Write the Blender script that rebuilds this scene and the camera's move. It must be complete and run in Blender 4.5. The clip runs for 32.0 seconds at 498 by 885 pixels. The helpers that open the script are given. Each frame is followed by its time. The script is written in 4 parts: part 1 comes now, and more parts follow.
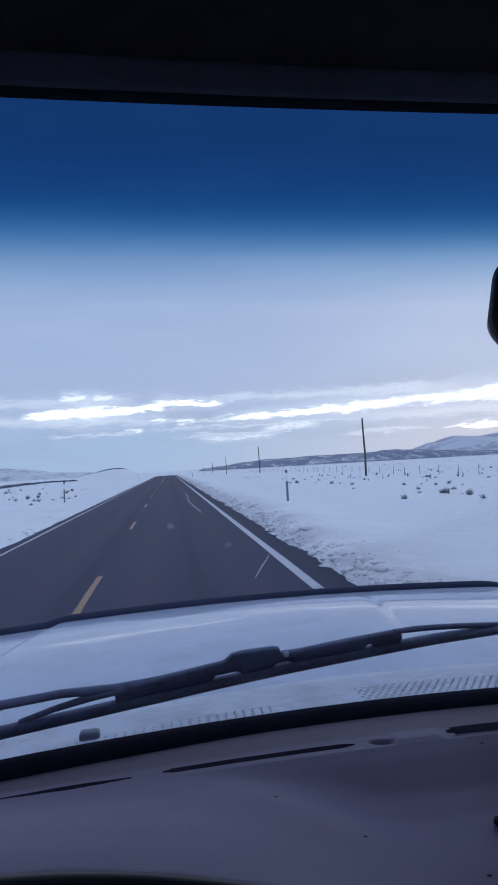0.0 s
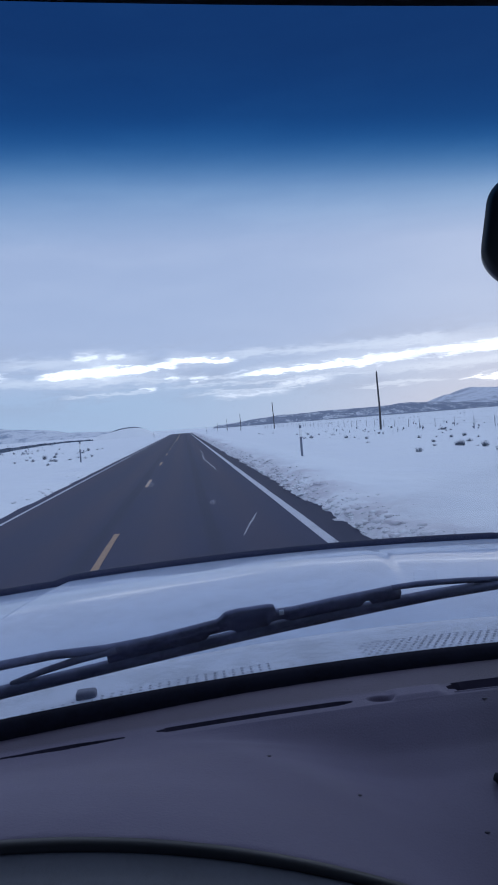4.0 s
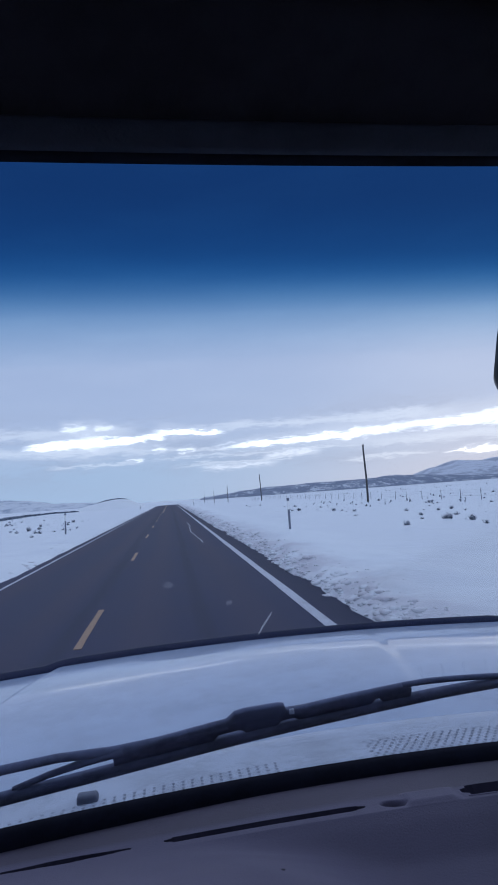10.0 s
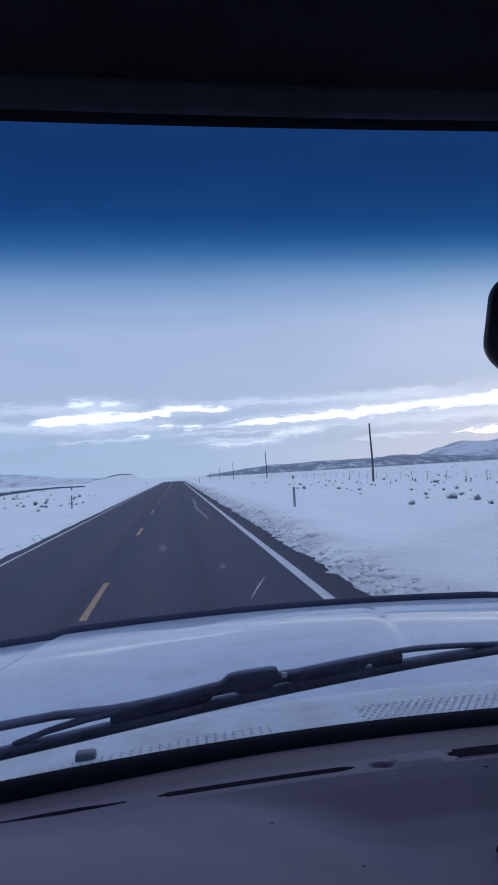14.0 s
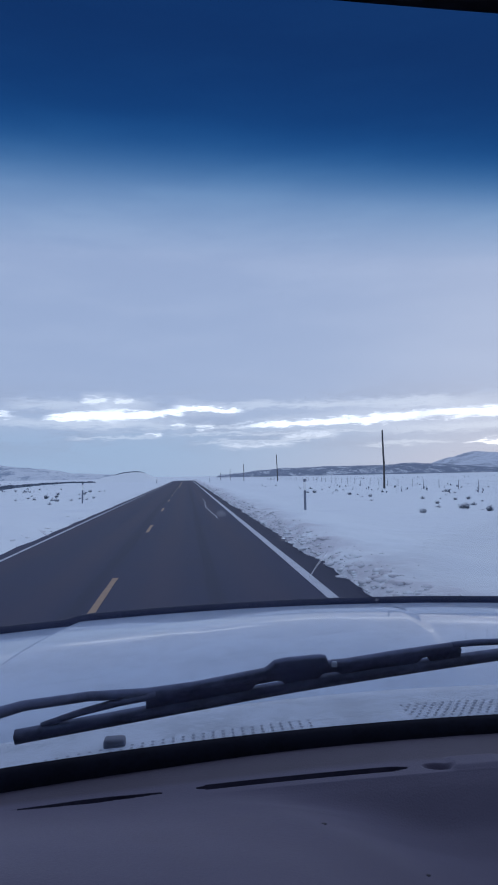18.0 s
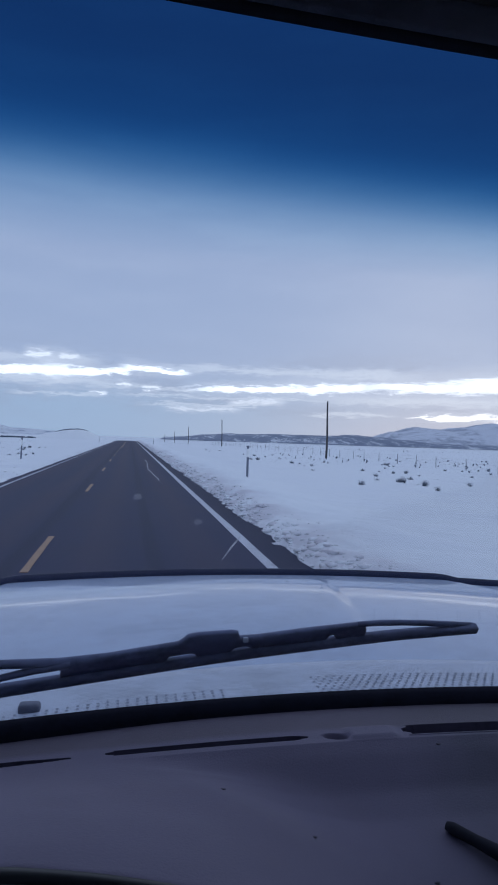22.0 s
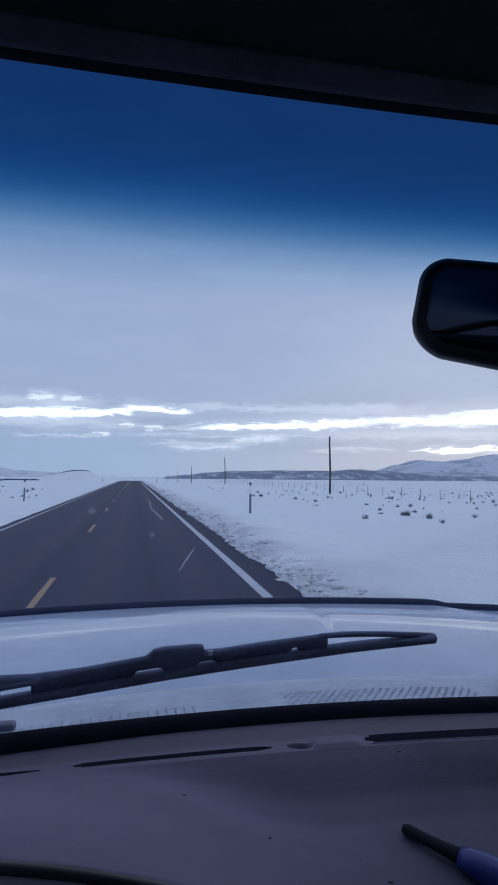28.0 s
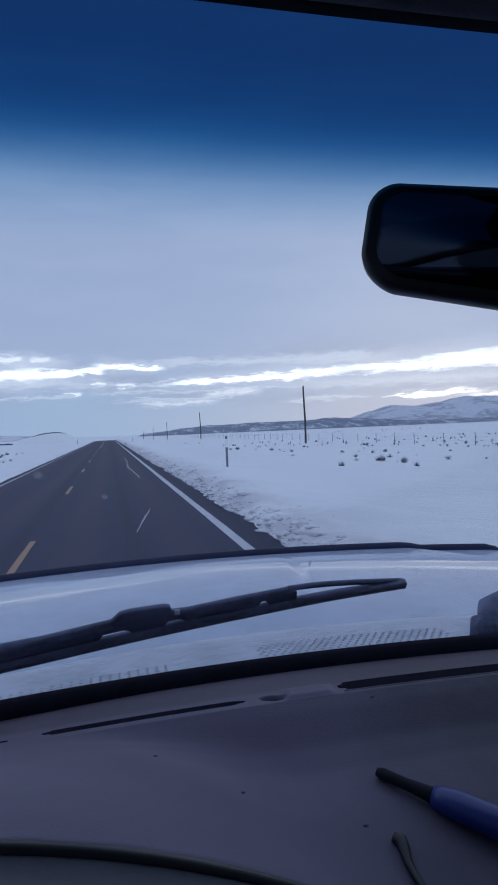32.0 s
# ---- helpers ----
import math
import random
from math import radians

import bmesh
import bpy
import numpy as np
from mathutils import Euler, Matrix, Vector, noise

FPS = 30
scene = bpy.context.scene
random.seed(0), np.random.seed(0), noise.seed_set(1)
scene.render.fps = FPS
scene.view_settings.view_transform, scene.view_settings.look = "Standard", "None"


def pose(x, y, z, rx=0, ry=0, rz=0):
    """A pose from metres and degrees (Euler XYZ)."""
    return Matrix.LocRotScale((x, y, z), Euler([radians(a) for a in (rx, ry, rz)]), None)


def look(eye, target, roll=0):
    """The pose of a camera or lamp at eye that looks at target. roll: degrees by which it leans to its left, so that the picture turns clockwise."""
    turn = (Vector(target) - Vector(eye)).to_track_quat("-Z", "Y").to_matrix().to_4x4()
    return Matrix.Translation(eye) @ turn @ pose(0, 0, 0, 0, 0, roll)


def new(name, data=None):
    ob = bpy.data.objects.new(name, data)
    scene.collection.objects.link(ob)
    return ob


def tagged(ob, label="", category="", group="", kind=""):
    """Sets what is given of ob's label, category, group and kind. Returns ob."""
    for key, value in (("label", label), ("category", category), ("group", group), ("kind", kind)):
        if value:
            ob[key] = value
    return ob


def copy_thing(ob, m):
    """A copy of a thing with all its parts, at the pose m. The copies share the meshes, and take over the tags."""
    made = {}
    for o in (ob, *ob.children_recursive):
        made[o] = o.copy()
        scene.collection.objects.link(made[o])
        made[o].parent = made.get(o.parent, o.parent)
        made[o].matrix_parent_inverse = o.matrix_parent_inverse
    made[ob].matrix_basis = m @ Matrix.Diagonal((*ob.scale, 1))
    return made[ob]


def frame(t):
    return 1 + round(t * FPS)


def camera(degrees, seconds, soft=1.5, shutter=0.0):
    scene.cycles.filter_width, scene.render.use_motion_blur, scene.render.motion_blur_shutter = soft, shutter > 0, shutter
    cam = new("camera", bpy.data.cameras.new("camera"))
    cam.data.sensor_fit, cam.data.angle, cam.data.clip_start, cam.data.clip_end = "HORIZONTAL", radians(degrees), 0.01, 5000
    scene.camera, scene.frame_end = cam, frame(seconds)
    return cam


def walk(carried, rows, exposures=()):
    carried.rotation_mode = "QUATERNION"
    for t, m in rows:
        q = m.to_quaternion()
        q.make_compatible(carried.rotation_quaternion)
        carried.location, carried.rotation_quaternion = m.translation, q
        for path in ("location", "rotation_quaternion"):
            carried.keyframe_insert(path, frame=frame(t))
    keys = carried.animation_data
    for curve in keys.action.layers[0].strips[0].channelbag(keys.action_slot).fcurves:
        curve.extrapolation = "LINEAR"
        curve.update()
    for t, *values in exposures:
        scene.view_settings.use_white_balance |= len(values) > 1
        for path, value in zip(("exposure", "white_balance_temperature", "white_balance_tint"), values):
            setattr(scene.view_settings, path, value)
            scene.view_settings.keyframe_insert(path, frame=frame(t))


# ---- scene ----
cam = camera(42.0, 32.0, soft=1.85)
PATH = [
    (0, (-0.0150, -0.0036, 1.7963), (0.2351, 1.9794, 1.8676), -3.25),
    (0.5, (-0.0007, -0.0178, 1.8044), (0.2349, 1.9642, 1.9316), -1.78),
    (1, (-0.0047, 0.0191, 1.8122), (0.2235, 2.0061, 1.8190), -2.38),
    (1.5, (-0.0061, 0.0163, 1.8077), (0.2449, 2.0005, 1.8085), -2.10),
    (2, (-0.0199, 0.0260, 1.8019), (0.1949, 2.0144, 1.8058), -3.03),
    (2.5, (-0.0145, 0.0169, 1.8088), (0.2335, 2.0005, 1.8708), -2.67),
    (4.5, (0.0210, 0.0308, 1.7878), (0.2068, 2.0204, 1.7055), -4.74),
    (5, (-0.0034, 0.0292, 1.7983), (0.2128, 2.0175, 1.8006), -3.56),
    (5.5, (-0.0205, 0.0314, 1.7914), (0.1610, 2.0230, 1.7678), -2.52),
    (6, (-0.0337, 0.0208, 1.8094), (0.0997, 2.0164, 1.8148), -2.78),
    (6.5, (-0.0479, 0.0281, 1.7980), (0.1138, 2.0216, 1.8026), -0.37),
    (7, (-0.0066, 0.0392, 1.7884), (0.1464, 2.0333, 1.7789), -1.73),
    (7.5, (-0.0054, 0.0443, 1.7857), (0.1606, 2.0369, 1.7411), -0.40),
    (8, (-0.0162, 0.0154, 1.7942), (0.1593, 2.0063, 1.8674), -2.22),
    (8.5, (0.0011, 0.0341, 1.7815), (0.1912, 2.0248, 1.8106), -1.98),
    (9, (-0.0032, 0.0407, 1.7863), (0.1709, 2.0330, 1.8047), -1.17),
    (9.5, (-0.0169, -0.0107, 1.8315), (0.2089, 1.9633, 2.0607), -5.37),
    (10, (-0.0099, 0.0143, 1.8204), (0.2424, 1.9921, 1.9776), -4.19),
    (10.5, (0.0036, 0.0105, 1.8101), (0.2609, 1.9895, 1.9418), -3.53),
    (11, (0.0173, 0.0043, 1.8104), (0.3007, 1.9786, 1.9590), -4.33),
    (11.5, (0.0044, 0.0046, 1.8157), (0.2211, 1.9842, 2.0007), -2.76),
    (12, (-0.0083, 0.0115, 1.8120), (0.2229, 1.9877, 2.0148), -1.21),
    (12.5, (-0.0037, 0.0226, 1.8066), (0.2550, 2.0024, 1.9229), -1.61),
    (13, (0.0197, 0.0071, 1.8140), (0.2889, 1.9837, 1.9572), -3.48),
    (13.5, (0.0040, 0.0055, 1.8115), (0.2395, 1.9885, 1.9211), -3.62),
    (15.5, (-0.0046, 0.0062, 1.8025), (0.2245, 1.9920, 1.8658), -3.06),
    (16, (0.0027, 0.0069, 1.7985), (0.2303, 1.9939, 1.8051), -3.96),
    (16.5, (0.0187, -0.0158, 1.8001), (0.2529, 1.9698, 1.8489), -4.73),
    (17, (0.0094, -0.0956, 1.8137), (0.2801, 1.8742, 2.0290), -2.34),
    (17.5, (-0.0248, -0.0396, 1.8169), (0.1652, 1.9384, 2.0434), -1.69),
    (18, (-0.0443, 0.0670, 1.7768), (0.1499, 2.0552, 1.8741), -1.14),
    (18.5, (-0.0116, 0.0280, 1.7987), (0.3000, 1.9932, 2.0008), -3.58),
    (19, (0.0042, 0.0053, 1.8002), (0.4441, 1.9489, 1.9700), -2.18),
    (19.5, (-0.0082, 0.0218, 1.7980), (0.3695, 1.9851, 1.8522), -0.13),
    (20, (-0.0299, 0.0234, 1.8066), (0.2505, 2.0023, 1.8793), 0.71),
    (20.5, (-0.0325, 0.0400, 1.7978), (0.3234, 2.0080, 1.7828), 2.52),
    (21, (-0.0208, 0.0287, 1.7937), (0.3939, 1.9851, 1.7724), 2.47),
    (21.5, (-0.0091, 0.0393, 1.7818), (0.3854, 1.9984, 1.7022), 1.14),
    (22, (-0.0240, 0.0469, 1.7964), (0.3376, 2.0140, 1.7872), 1.93),
    (22.5, (-0.0227, 0.1510, 1.8143), (0.3689, 2.1010, 1.6043), 1.19),
    (23, (-0.0325, 0.1372, 1.8390), (0.3429, 2.1011, 1.7936), 1.64),
    (23.5, (-0.0135, 0.1278, 1.8220), (0.3260, 2.0956, 1.7110), 1.44),
    (24, (0.0071, 0.1194, 1.8106), (0.3544, 2.0848, 1.6822), 1.25),
    (24.5, (0.0535, 0.1097, 1.8078), (0.4406, 2.0703, 1.7270), -1.28),
    (25, (0.0428, 0.1072, 1.8048), (0.4654, 2.0604, 1.7228), 0.34),
    (25.5, (0.0447, 0.0924, 1.8021), (0.4435, 2.0507, 1.7258), 0.03),
    (27.5, (0.0240, 0.0006, 1.7777), (0.4338, 1.9563, 1.8629), 1.06),
    (28, (0.0200, -0.0041, 1.7773), (0.3696, 1.9623, 1.8820), 0.51),
    (28.5, (0.0371, -0.0042, 1.7819), (0.3945, 1.9600, 1.9008), -0.23),
    (29, (0.0349, 0.0122, 1.7766), (0.4267, 1.9711, 1.8720), -0.89),
    (29.5, (0.0081, 0.0004, 1.7822), (0.3325, 1.9697, 1.9125), 0.71),
    (30, (0.0268, -0.0078, 1.8032), (0.3592, 1.9599, 1.9366), -1.36),
    (30.5, (0.0322, 0.0082, 1.8007), (0.3832, 1.9756, 1.8806), -1.38),
    (31, (0.0528, 0.0074, 1.8036), (0.4125, 1.9732, 1.8822), -3.52),
    (31.5, (0.0527, 0.0194, 1.7722), (0.4481, 1.9799, 1.7870), -3.30),
    (32, (0.0450, 0.0215, 1.7767), (0.4676, 1.9759, 1.7355), -2.44),
]
walk(cam, [(t, look(eye, target, roll)) for t, eye, target, roll in PATH],
     [(0, 0.08, 5800, 11), (5, 0.09, 5800, 11), (13, 0.09, 5800, 11), (16, 0.06, 5800, 11), (17, -0.07, 5800, 11), (18, -0.04, 5800, 11), (20, -0.08, 5800, 11), (32, -0.08, 5800, 11)])

EYE = 1.8       # height of the phone's mean place over the road
XC = 0.31       # middle of the truck, seen from the phone


# ---- sky and light ----
def value_tree(tree):
    """Small helpers that chain math nodes in a node tree."""
    def put(socket, v):
        if isinstance(v, (int, float)):
            socket.default_value = v
        else:
            tree.links.new(v, socket)

    def m(op, a, b=0.0, c=0.0):
        n = tree.nodes.new("ShaderNodeMath")
        n.operation = op
        put(n.inputs[0], a), put(n.inputs[1], b), put(n.inputs[2], c)
        return n.outputs[0]

    def step(v, lo, hi):
        n = tree.nodes.new("ShaderNodeMapRange")
        n.interpolation_type = "SMOOTHSTEP"
        put(n.inputs["Value"], v)
        put(n.inputs["From Min"], lo), put(n.inputs["From Max"], hi)
        return n.outputs[0]

    def mix(fac, a, b):
        n = tree.nodes.new("ShaderNodeMix")
        n.data_type = "RGBA"
        put(n.inputs[0], fac)
        for sock, v in ((n.inputs[6], a), (n.inputs[7], b)):
            if isinstance(v, tuple):
                sock.default_value = (*v, 1)
            else:
                tree.links.new(v, sock)
        return n.outputs[2]

    def noise_tex(vec, scale, detail=4, rough=0.5):
        n = tree.nodes.new("ShaderNodeTexNoise")
        n.inputs["Scale"].default_value, n.inputs["Detail"].default_value = scale, detail
        n.inputs["Roughness"].default_value = rough
        if vec is not None:
            tree.links.new(vec, n.inputs["Vector"])
        return n.outputs["Fac"]
    return m, step, mix, noise_tex


def make_sky():
    world = bpy.data.worlds.new("overcast_sky")
    scene.world = world
    world.use_nodes = True
    tree = world.node_tree
    m, step, mix, noise_tex = value_tree(tree)
    back = tree.nodes["Background"]
    coord = tree.nodes.new("ShaderNodeTexCoord")
    sep = tree.nodes.new("ShaderNodeSeparateXYZ")
    tree.links.new(coord.outputs["Generated"], sep.inputs[0])
    x, y, z = sep.outputs
    az = m("ARCTAN2", x, y)
    el = m("ARCSINE", z)
    comb = tree.nodes.new("ShaderNodeCombineXYZ")
    tree.links.new(m("MULTIPLY", az, 7.0), comb.inputs[0])
    tree.links.new(m("MULTIPLY", el, 34.0), comb.inputs[1])
    flat = comb.outputs[0]
    wob = m("SUBTRACT", noise_tex(flat, 1.7, 5, 0.62), 0.5)
    wob2 = m("SUBTRACT", noise_tex(flat, 5.0, 8, 0.74), 0.5)
    soft = noise_tex(flat, 0.55, 5, 0.55)
    e = m("ADD", el, m("ADD", m("MULTIPLY", wob, 0.020), m("MULTIPLY", wob2, 0.026)))
    a = m("ADD", az, m("MULTIPLY", wob2, 0.03))

    veils = []

    def streak(a0, e0, a1, e1, t0, t1, edge=0.75):
        """1 inside a long break in the clouds from (a0, e0) to (a1, e1), t0 and t1 thick at its ends."""
        k = m("DIVIDE", m("SUBTRACT", a, a0), a1 - a0)
        mid = m("ADD", m("MULTIPLY", k, e1 - e0), e0)
        thick = m("ADD", m("MULTIPLY", k, t1 - t0), t0)
        off = m("ABSOLUTE", m("SUBTRACT", e, mid))
        body = m("SUBTRACT", thick, off)
        body = m("DIVIDE", body, m("MAXIMUM", thick, 0.001))
        inside = m("MULTIPLY", step(k, -0.12, 0.16), m("SUBTRACT", 1.0, step(k, 0.84, 1.12)))
        veils.append(m("MULTIPLY", step(body, -1.9, 0.7), inside))
        return m("MULTIPLY", step(body, 0.0, edge), inside)

    def most(*v):
        out = v[0]
        for w in v[1:]:
            out = m("MAXIMUM", out, w)
        return out

    bright = most(
        streak(-0.205, 0.089, -0.105, 0.092, 0.004, 0.015),
        streak(-0.125, 0.093, -0.030, 0.093, 0.016, 0.004),
        streak(-0.46, 0.095, -0.26, 0.092, 0.008, 0.005),
        streak(-0.055, 0.091, 0.000, 0.097, 0.005, 0.006),
        streak(-0.015, 0.103, 0.085, 0.099, 0.0085, 0.0035),
        m("MULTIPLY", streak(-0.155, 0.114, -0.118, 0.114, 0.0060, 0.0050, 1.0), 0.55),
        m("MULTIPLY", streak(-0.105, 0.114, -0.080, 0.113, 0.005, 0.004, 1.0), 0.45),
        streak(0.095, 0.075, 0.370, 0.084, 0.0050, 0.010),
        streak(0.340, 0.084, 0.95, 0.096, 0.009, 0.027),
        streak(0.425, 0.040, 0.560, 0.044, 0.0025, 0.006),
        streak(0.545, 0.036, 0.80, 0.046, 0.005, 0.008),
        m("MULTIPLY", streak(-0.062, 0.0635, -0.036, 0.0630, 0.0032, 0.0028, 1.0), 0.60),
        m("MULTIPLY", streak(-0.022, 0.0770, 0.000, 0.0765, 0.0045, 0.0040, 1.0), 0.55),
        m("MULTIPLY", streak(0.016, 0.0725, 0.044, 0.0720, 0.0032, 0.0026, 1.0), 0.55),
        m("MULTIPLY", streak(0.050, 0.0440, 0.165, 0.0460, 0.0026, 0.0030, 1.0), 0.25),
        m("MULTIPLY", streak(0.150, 0.0560, 0.232, 0.0575, 0.0030, 0.0034, 1.0), 0.30))
    veil = most(*veils)
    pale = most(
        streak(-0.26, 0.108, -0.05, 0.112, 0.012, 0.013, 1.0),
        streak(0.06, 0.106, 0.42, 0.103, 0.008, 0.012, 1.0),
        streak(-0.03, 0.077, 0.10, 0.071, 0.005, 0.006, 1.0),
        streak(0.02, 0.050, 0.22, 0.053, 0.004, 0.004, 1.0),
        streak(0.27, 0.041, 0.40, 0.043, 0.004, 0.006, 1.0),
        streak(-0.28, 0.082, 0.02, 0.076, 0.012, 0.010, 1.0),
        streak(-0.02, 0.063, 0.30, 0.062, 0.004, 0.004, 1.0),
        streak(0.30, 0.064, 0.9, 0.060, 0.010, 0.016, 1.0),
        streak(-0.17, 0.060, -0.05, 0.058, 0.004, 0.004, 1.0))

    nishita = tree.nodes.new("ShaderNodeTexSky")
    nishita.sky_type = "NISHITA"
    nishita.sun_disc = False
    nishita.sun_elevation, nishita.sun_rotation = radians(14), radians(28)
    blue = tree.nodes.new("ShaderNodeVectorMath")
    blue.operation = "SCALE"
    tree.links.new(nishita.outputs[0], blue.inputs[0])
    blue.inputs["Scale"].default_value = 0.10

    # the closed deck overhead, the paler haze low down
    deck = mix(step(el, 0.06, 0.45), (0.382, 0.447, 0.602), (0.335, 0.403, 0.566))
    fine = m("MULTIPLY", step(m("ADD", noise_tex(flat, 0.9, 6, 0.6), m("MULTIPLY", wob2, 0.35)), 0.48, 0.72), m("MULTIPLY", step(el, 0.20, 0.06), 0.6))
    deck = mix(fine, deck, (0.465, 0.525, 0.665))
    deck = mix(m("MULTIPLY", step(soft, 0.40, 0.68), 0.42), deck, (0.420, 0.483, 0.632))
    side = step(az, -0.1, 0.7)
    haze = mix(side, (0.355, 0.460, 0.615), (0.450, 0.480, 0.600))
    low = mix(step(el, 0.035, 0.12), haze, deck)
    low = mix(m("MULTIPLY", step(m("ABSOLUTE", m("SUBTRACT", el, 0.09)), 0.05, 0.0), 0.35), low, (0.440, 0.500, 0.640))
    # grey bellies of the clouds between the breaks
    belly = m("MULTIPLY", step(m("ADD", soft, m("MULTIPLY", wob2, 0.5)), 0.44, 0.62), step(m("ABSOLUTE", m("SUBTRACT", el, 0.085)), 0.075, 0.02))
    low = mix(m("MULTIPLY", belly, 0.50), low, (0.330, 0.375, 0.505))
    low = mix(m("MULTIPLY", pale, 0.50), low, (0.74, 0.78, 0.86))
    low = mix(m("MULTIPLY", veil, m("ADD", m("MULTIPLY", wob2, 0.9), 0.42)), low, (0.70, 0.735, 0.83))
    low = mix(bright, low, mix(m("MULTIPLY", side, step(el, 0.075, 0.035)), (1.22, 1.25, 1.32), (1.25, 1.20, 1.16)))
    ahead = step(y, -0.05, 0.25)
    sky = mix(ahead, deck, low)
    sky = mix(0.97, blue.outputs[0], sky)
    sky = mix(step(el, -0.01, -0.05), sky, (0.40, 0.46, 0.56))
    tree.links.new(sky, back.inputs[0])
    back.inputs[1].default_value = 1.03


make_sky()
lamp = bpy.data.lights.new("sun", "SUN")
lamp.energy, lamp.angle, lamp.color = 0.5, radians(150), (1.0, 0.95, 0.90)
sun = new("sun", lamp)
sun.matrix_world = look((0, 0, 60), (-28, -52, 20))


# ---- materials ----
def material(name, base, rough=0.6, metal=0.0, vary=0.0, scale=20.0, bump=0.0, bump_scale=80.0, other=None, spec=0.5, coat=0.0, low=0.4, high=0.65, random_value=0.0):
    mat = bpy.data.materials.new(name)
    mat.use_nodes = True
    tree = mat.node_tree
    m, step, mix, noise_tex = value_tree(tree)
    bsdf = tree.nodes["Principled BSDF"]
    coord = tree.nodes.new("ShaderNodeTexCoord").outputs["Object"]
    colour = base
    if vary:
        two = other or tuple(c * (1 - vary) for c in base)
        fac = step(m("ADD", m("MULTIPLY", noise_tex(coord, scale, 6, 0.6), 0.65), m("MULTIPLY", noise_tex(coord, scale * 7, 3), 0.35)), low, high)
        colour = mix(fac, base, two)
    if random_value:
        info = tree.nodes.new("ShaderNodeObjectInfo").outputs["Random"]
        colour = mix(m("MULTIPLY", info, random_value), colour if not isinstance(colour, tuple) else colour, tuple(c * 0.4 for c in base))
    if isinstance(colour, tuple):
        bsdf.inputs["Base Color"].default_value = (*colour, 1)
    else:
        tree.links.new(colour, bsdf.inputs["Base Color"])
    bsdf.inputs["Roughness"].default_value, bsdf.inputs["Metallic"].default_value = rough, metal
    bsdf.inputs["Specular IOR Level"].default_value = spec
    bsdf.inputs["Coat Weight"].default_value = coat
    bsdf.inputs["Coat Roughness"].default_value = 0.025
    if bump:
        b = tree.nodes.new("ShaderNodeBump")
        b.inputs["Strength"].default_value, b.inputs["Distance"].default_value = 1.0, bump
        tree.links.new(noise_tex(coord, bump_scale, 5, 0.6), b.inputs["Height"])
        tree.links.new(b.outputs[0], bsdf.inputs["Normal"])
    return mat


SNOW = material("snow", (0.80, 0.83, 0.855), 0.75, vary=0.08, scale=0.35, bump=0.03, bump_scale=2.2, spec=0.2)
DIRTY_SNOW = material("ploughed_snow", (0.79, 0.81, 0.84), 0.8, vary=0.5, scale=1.6, other=(0.58, 0.555, 0.60), bump=0.02, bump_scale=9, spec=0.2, low=0.40, high=0.64)


def roadside_snow():
    """Snow over the whole plain, flecked with grit that the plough threw over the right bank."""
    mat = material("plain_snow", (0.77, 0.805, 0.84), 0.75, spec=0.2)
    tree = mat.node_tree
    m, step, mix, noise_tex = value_tree(tree)
    bsdf = tree.nodes["Principled BSDF"]
    coord = tree.nodes.new("ShaderNodeTexCoord").outputs["Object"]
    sep = tree.nodes.new("ShaderNodeSeparateXYZ")
    tree.links.new(coord, sep.inputs[0])
    broad, fine = noise_tex(coord, 0.30, 5), noise_tex(coord, 1.7, 7, 0.7)
    near = m("MULTIPLY", step(sep.outputs[0], 2.2, 2.8), step(m("ADD", sep.outputs[0], m("MULTIPLY", broad, -2.0)), 3.3, 1.3))
    grit = m("MULTIPLY", near, step(m("ADD", m("MULTIPLY", fine, 0.7), m("MULTIPLY", broad, 0.3)), 0.35, 0.55))
    colour = mix(step(broad, 0.4, 0.7), (0.77, 0.805, 0.84), (0.715, 0.75, 0.80))
    colour = mix(m("MULTIPLY", grit, 0.75), colour, (0.46, 0.42, 0.47))
    tree.links.new(colour, bsdf.inputs["Base Color"])
    bump = tree.nodes.new("ShaderNodeBump")
    bump.inputs["Distance"].default_value = 0.05
    tree.links.new(m("ADD", noise_tex(coord, 1.6, 6, 0.6), m("MULTIPLY", fine, 0.3)), bump.inputs["Height"])
    tree.links.new(bump.outputs[0], bsdf.inputs["Normal"])
    return mat


PLAIN = roadside_snow()


